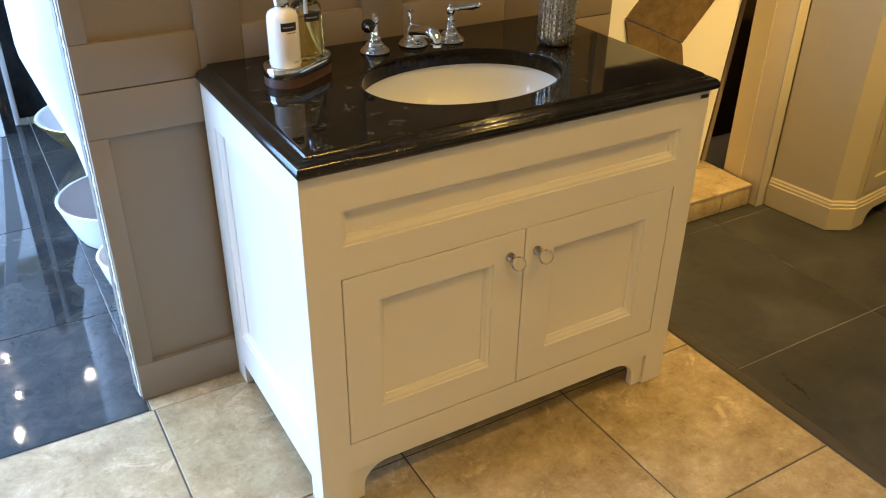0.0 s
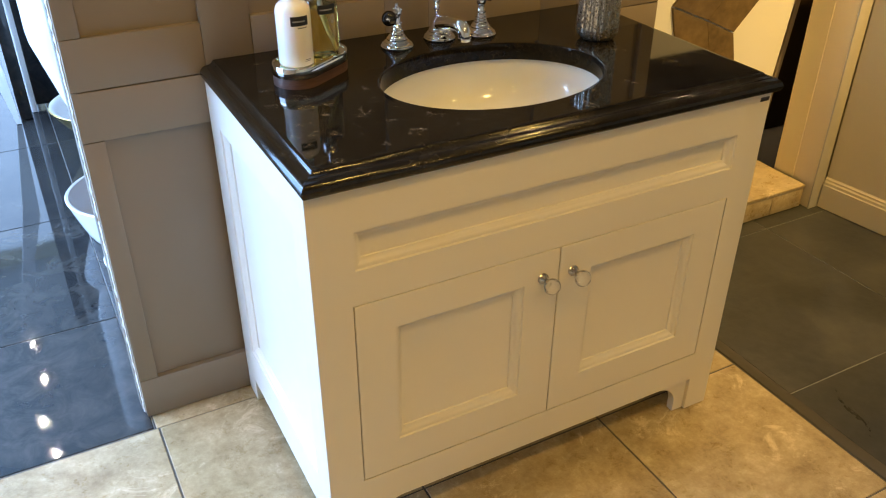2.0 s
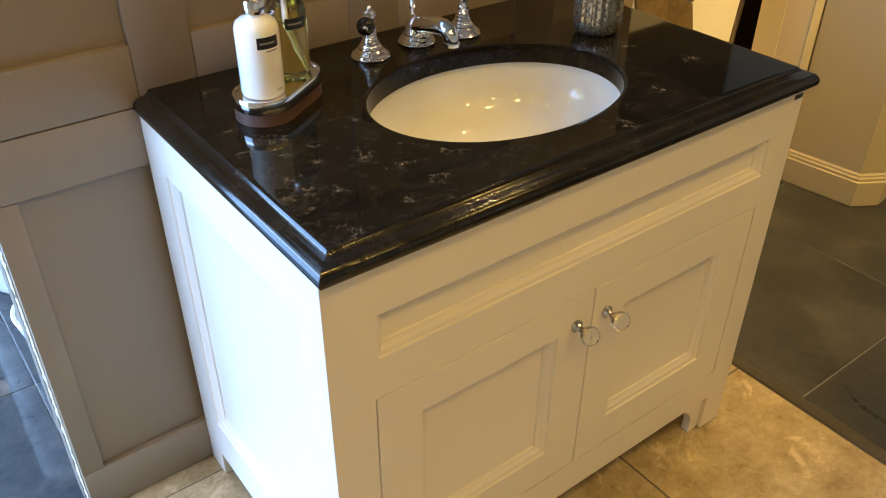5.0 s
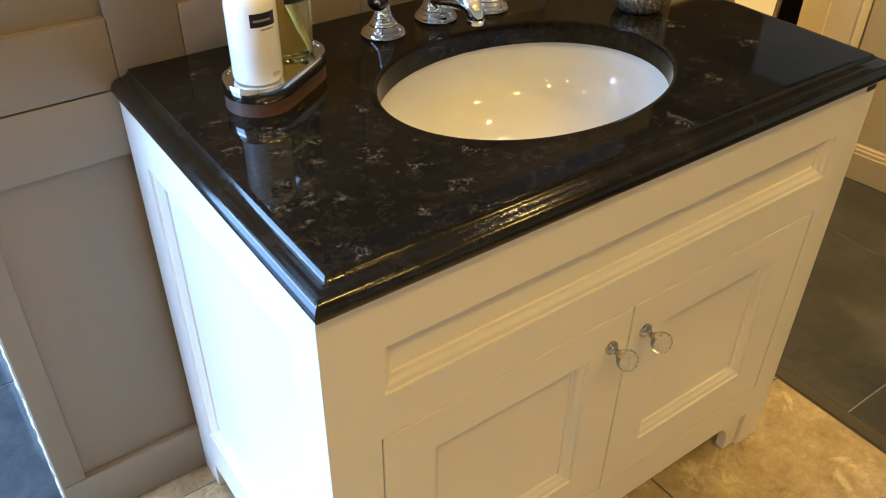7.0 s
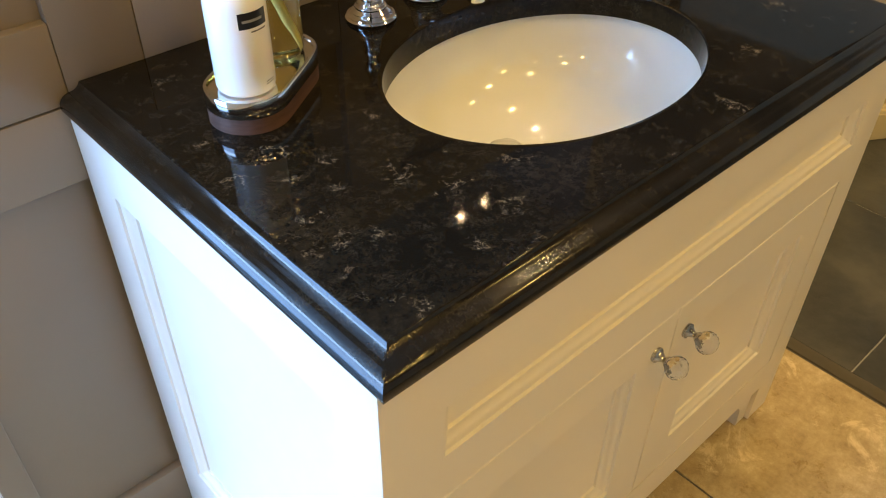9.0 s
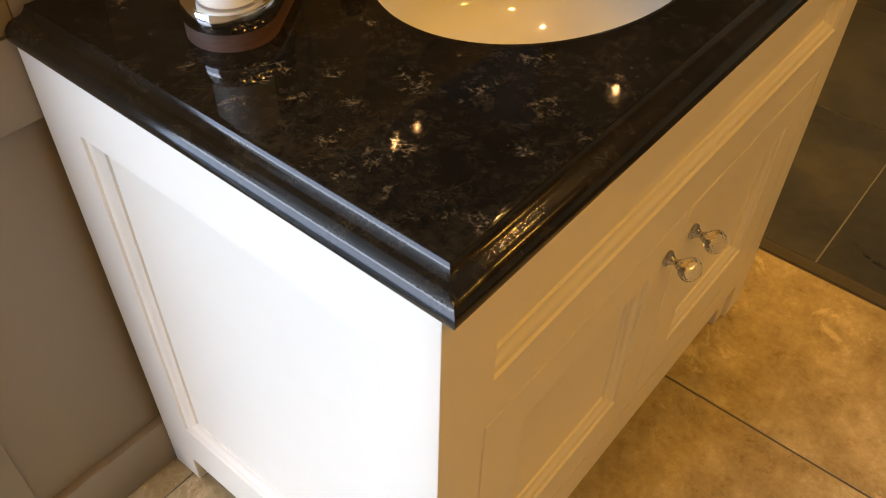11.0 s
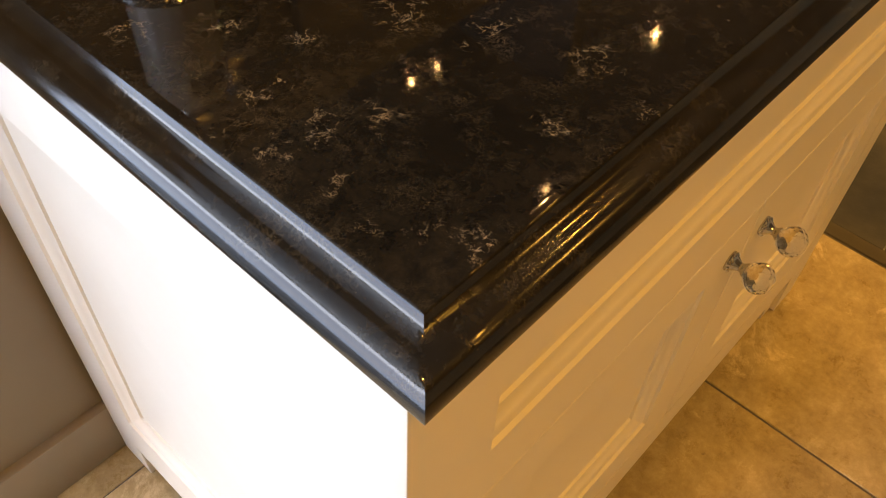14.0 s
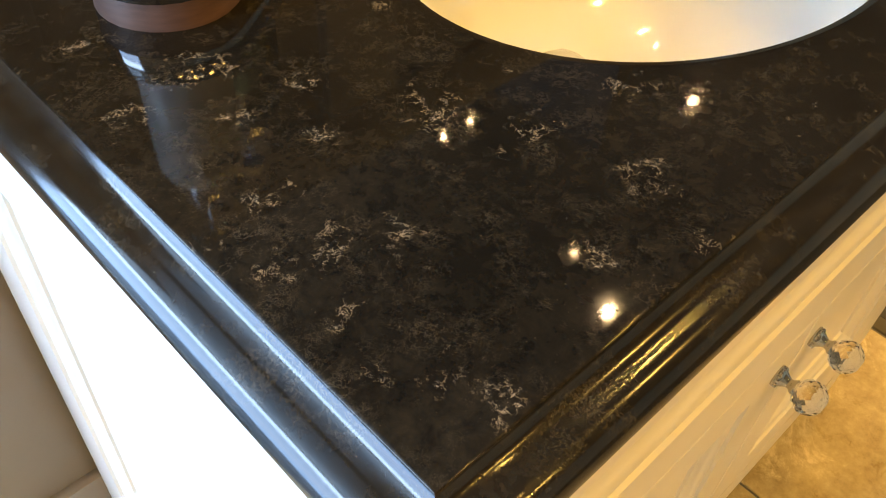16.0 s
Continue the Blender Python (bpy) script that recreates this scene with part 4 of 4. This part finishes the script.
stand = thing("tile_stand", 0.6, 4.0, 0, "display stand of glossy black tile panels with white edges", "display stand")
part("tile_panel", box(0.250, 1.15, 4.0, 4.03, 0.02, 1.05, 0.001), DARK_TILE, stand, "glossy black tile panel")
part("edge_strip", box(0.226, 0.249, 3.965, 4.04, 0.003, 1.05, 0.002), WHITE_WALL, stand, "white board edge")
part("tile_panel", box(0.178, 0.2245, 3.90, 3.93, 0.003, 1.05, 0.001), DARK_TILE, stand, "glossy black tile panel")
bm = bmesh.new()
quad = [(0.158, 0.003), (0.176, 0.003), (0.150, 0.42), (0.080, 0.62), (0.03, 1.0), (-0.06, 1.0), (0.085, 0.40)]
f = [bm.verts.new((x, 3.86, z)) for x, z in quad]
b = [bm.verts.new((x, 3.892, z)) for x, z in quad]
bm.faces.new(f)
bm.faces.new(b[::-1])
for i in range(len(quad)):
    k = (i + 1) % len(quad)
    bm.faces.new((f[i], b[i], b[k], f[k]))
part("white_leg", bm, WHITE_WALL, stand, "white tapering leg")
tagged(part("baseboard", box(XW, XE, YN - 0.02, YN, 0.003, 0.12, 0.003), WHITE_WALL), "white painted baseboard on the far wall", "baseboard", kind="structure")

# ---- ceiling spotlights, with rings at the added fill lamps too ----
proto = None
for sx, sy in [spot[:2] for spot in SPOTS_AND_FILL] + COOL_SPOTS:
    if proto is None:
        proto = thing("ceiling_spotlight", sx, sy, CEIL, "small round recessed chrome ring round a spotlight or added fill lamp", "spotlight", "recessed spotlights in the ceiling")
        part("trim_ring", lathe([(0.029, 0.004), (0.029, -0.006), (0.034, -0.010), (0.041, -0.007), (0.043, 0.0), (0.029, 0.004)], 32, pose(sx, sy, CEIL - 0.001)), CHROME, proto)
    else:
        copy_thing(proto, pose(sx, sy, CEIL - (0.031 if (sx, sy) in COOL_SPOTS else 0.0)))

# ---- floor tiles ----
tagged(part("tile_bed", box(0.288, 1.638, 1.8185, 1.875, -0.0038, -0.0020), GROUT), "grey mortar bed along the partition", "floor", kind="structure")
travertine_field = tagged(part("tile_bed", box(XW, 1.638, YS, 1.818, -0.0038, -0.0020), GROUT, None), "beige travertine floor tiles with narrow grey joints", "floor", kind="structure")
TW = 0.4565
JX = [XW] + [1.2075 - TW * k for k in range(6, -1, -1)] + [1.636]
JY = [1.8175, 1.3705] + [1.3705 - TW * k for k in range(1, 9)] + [YS]
shared = {}


def tile(x0, x1, y0, y1, mat, parent, gap, name="floor_tile"):
    w, h = round(x1 - x0 - gap, 4), round(y1 - y0 - gap, 4)
    key = (w, h, mat.name)
    if key not in shared:
        me = finish(box(-w / 2, w / 2, -h / 2, h / 2, -0.006, 0.0, 0.0011, 1))
        me.materials.append(mat)
        shared[key] = me
    ob = new(name, shared[key])
    ob.parent = parent
    ob.location = ((x0 + x1) / 2, (y0 + y1) / 2, 0.0)


for x0, x1 in zip(JX, JX[1:]):
    for y1, y0 in zip(JY, JY[1:]):
        if x1 - x0 > 0.02 and y1 - y0 > 0.02:
            tile(x0, x1, y0, y1, TRAVERTINE, travertine_field, 0.0045)
for x0, x1 in ((0.2875, 0.751), (0.751, 1.2075), (1.2075, 1.636)):
    tile(x0, x1, 1.8165, 1.878, TRAVERTINE, travertine_field, 0.0022)
slate_field = tagged(part("slate_bed", box(1.672, XE, YS, 1.93, -0.0038, -0.0022), GROUT_LIGHT), "dark grey slate floor tiles with thin pale joints", "floor", kind="structure")
SX = [1.672, 2.232, 2.832, 3.432, 4.032, XE]
SY = [1.93, 1.83, 1.2225, 0.615, 0.0075, -0.6, -1.2075, -1.815, YS]
for x0, x1 in zip(SX, SX[1:]):
    for y1, y0 in zip(SY, SY[1:]):
        tile(x0, x1, y0, y1, SLATE, slate_field, 0.003)
bm = bmesh.new()
n = 160
rows_ = []
for i in range(n + 1):
    y = YS + (1.86 - YS) * i / n
    w = 0.005 * noise.noise((0, y * 9, 3)) + 0.003 * noise.noise((5, y * 40, 0))
    h = 0.0025 * noise.noise((2, y * 25, 8))
    rows_.append([bm.verts.new(p) for p in ((1.6375 + w * 0.4, y, -0.003), (1.640 + w * 0.4, y, 0.0015 + h), (1.652 + w, y, 0.004 + h), (1.666 + w, y, 0.0025 + h), (1.676 + w, y, -0.002))])
for a, b in zip(rows_, rows_[1:]):
    for i in range(4):
        bm.faces.new((a[i], a[i + 1], b[i + 1], b[i]))
tagged(part("floor_joint", bm, CEMENT), "rough uneven cement joint between travertine and slate", "floor joint", kind="structure")
tagged(part("dark_tile_bed", box(XW, 0.286, 1.8195, 1.88, -0.0038, -0.0022), GROUT_LIGHT), "pale mortar bed at the threshold", "floor", kind="structure")
dark_field = tagged(part("dark_tile_bed", box(XW, 1.69, 1.8805, YN, -0.0038, -0.0022), GROUT_LIGHT), "polished dark marble floor tiles with thin pale joints", "floor", kind="structure")
DX = [XW, -1.665, -1.015, -0.365, 0.285, 0.935, 1.585, 1.69]
DY = [1.8195, 2.306, 2.955, 3.604, 4.253, 4.902, 5.551, 6.2, 6.849, YN]
for x0, x1 in zip(DX, DX[1:]):
    for y0, y1 in zip(DY, DY[1:]):
        if x0 > 0.2 and y0 < 2.0:
            y0 = 1.8805
        tile(x0, x1, y0, y1, DARK_TILE, dark_field, 0.003)
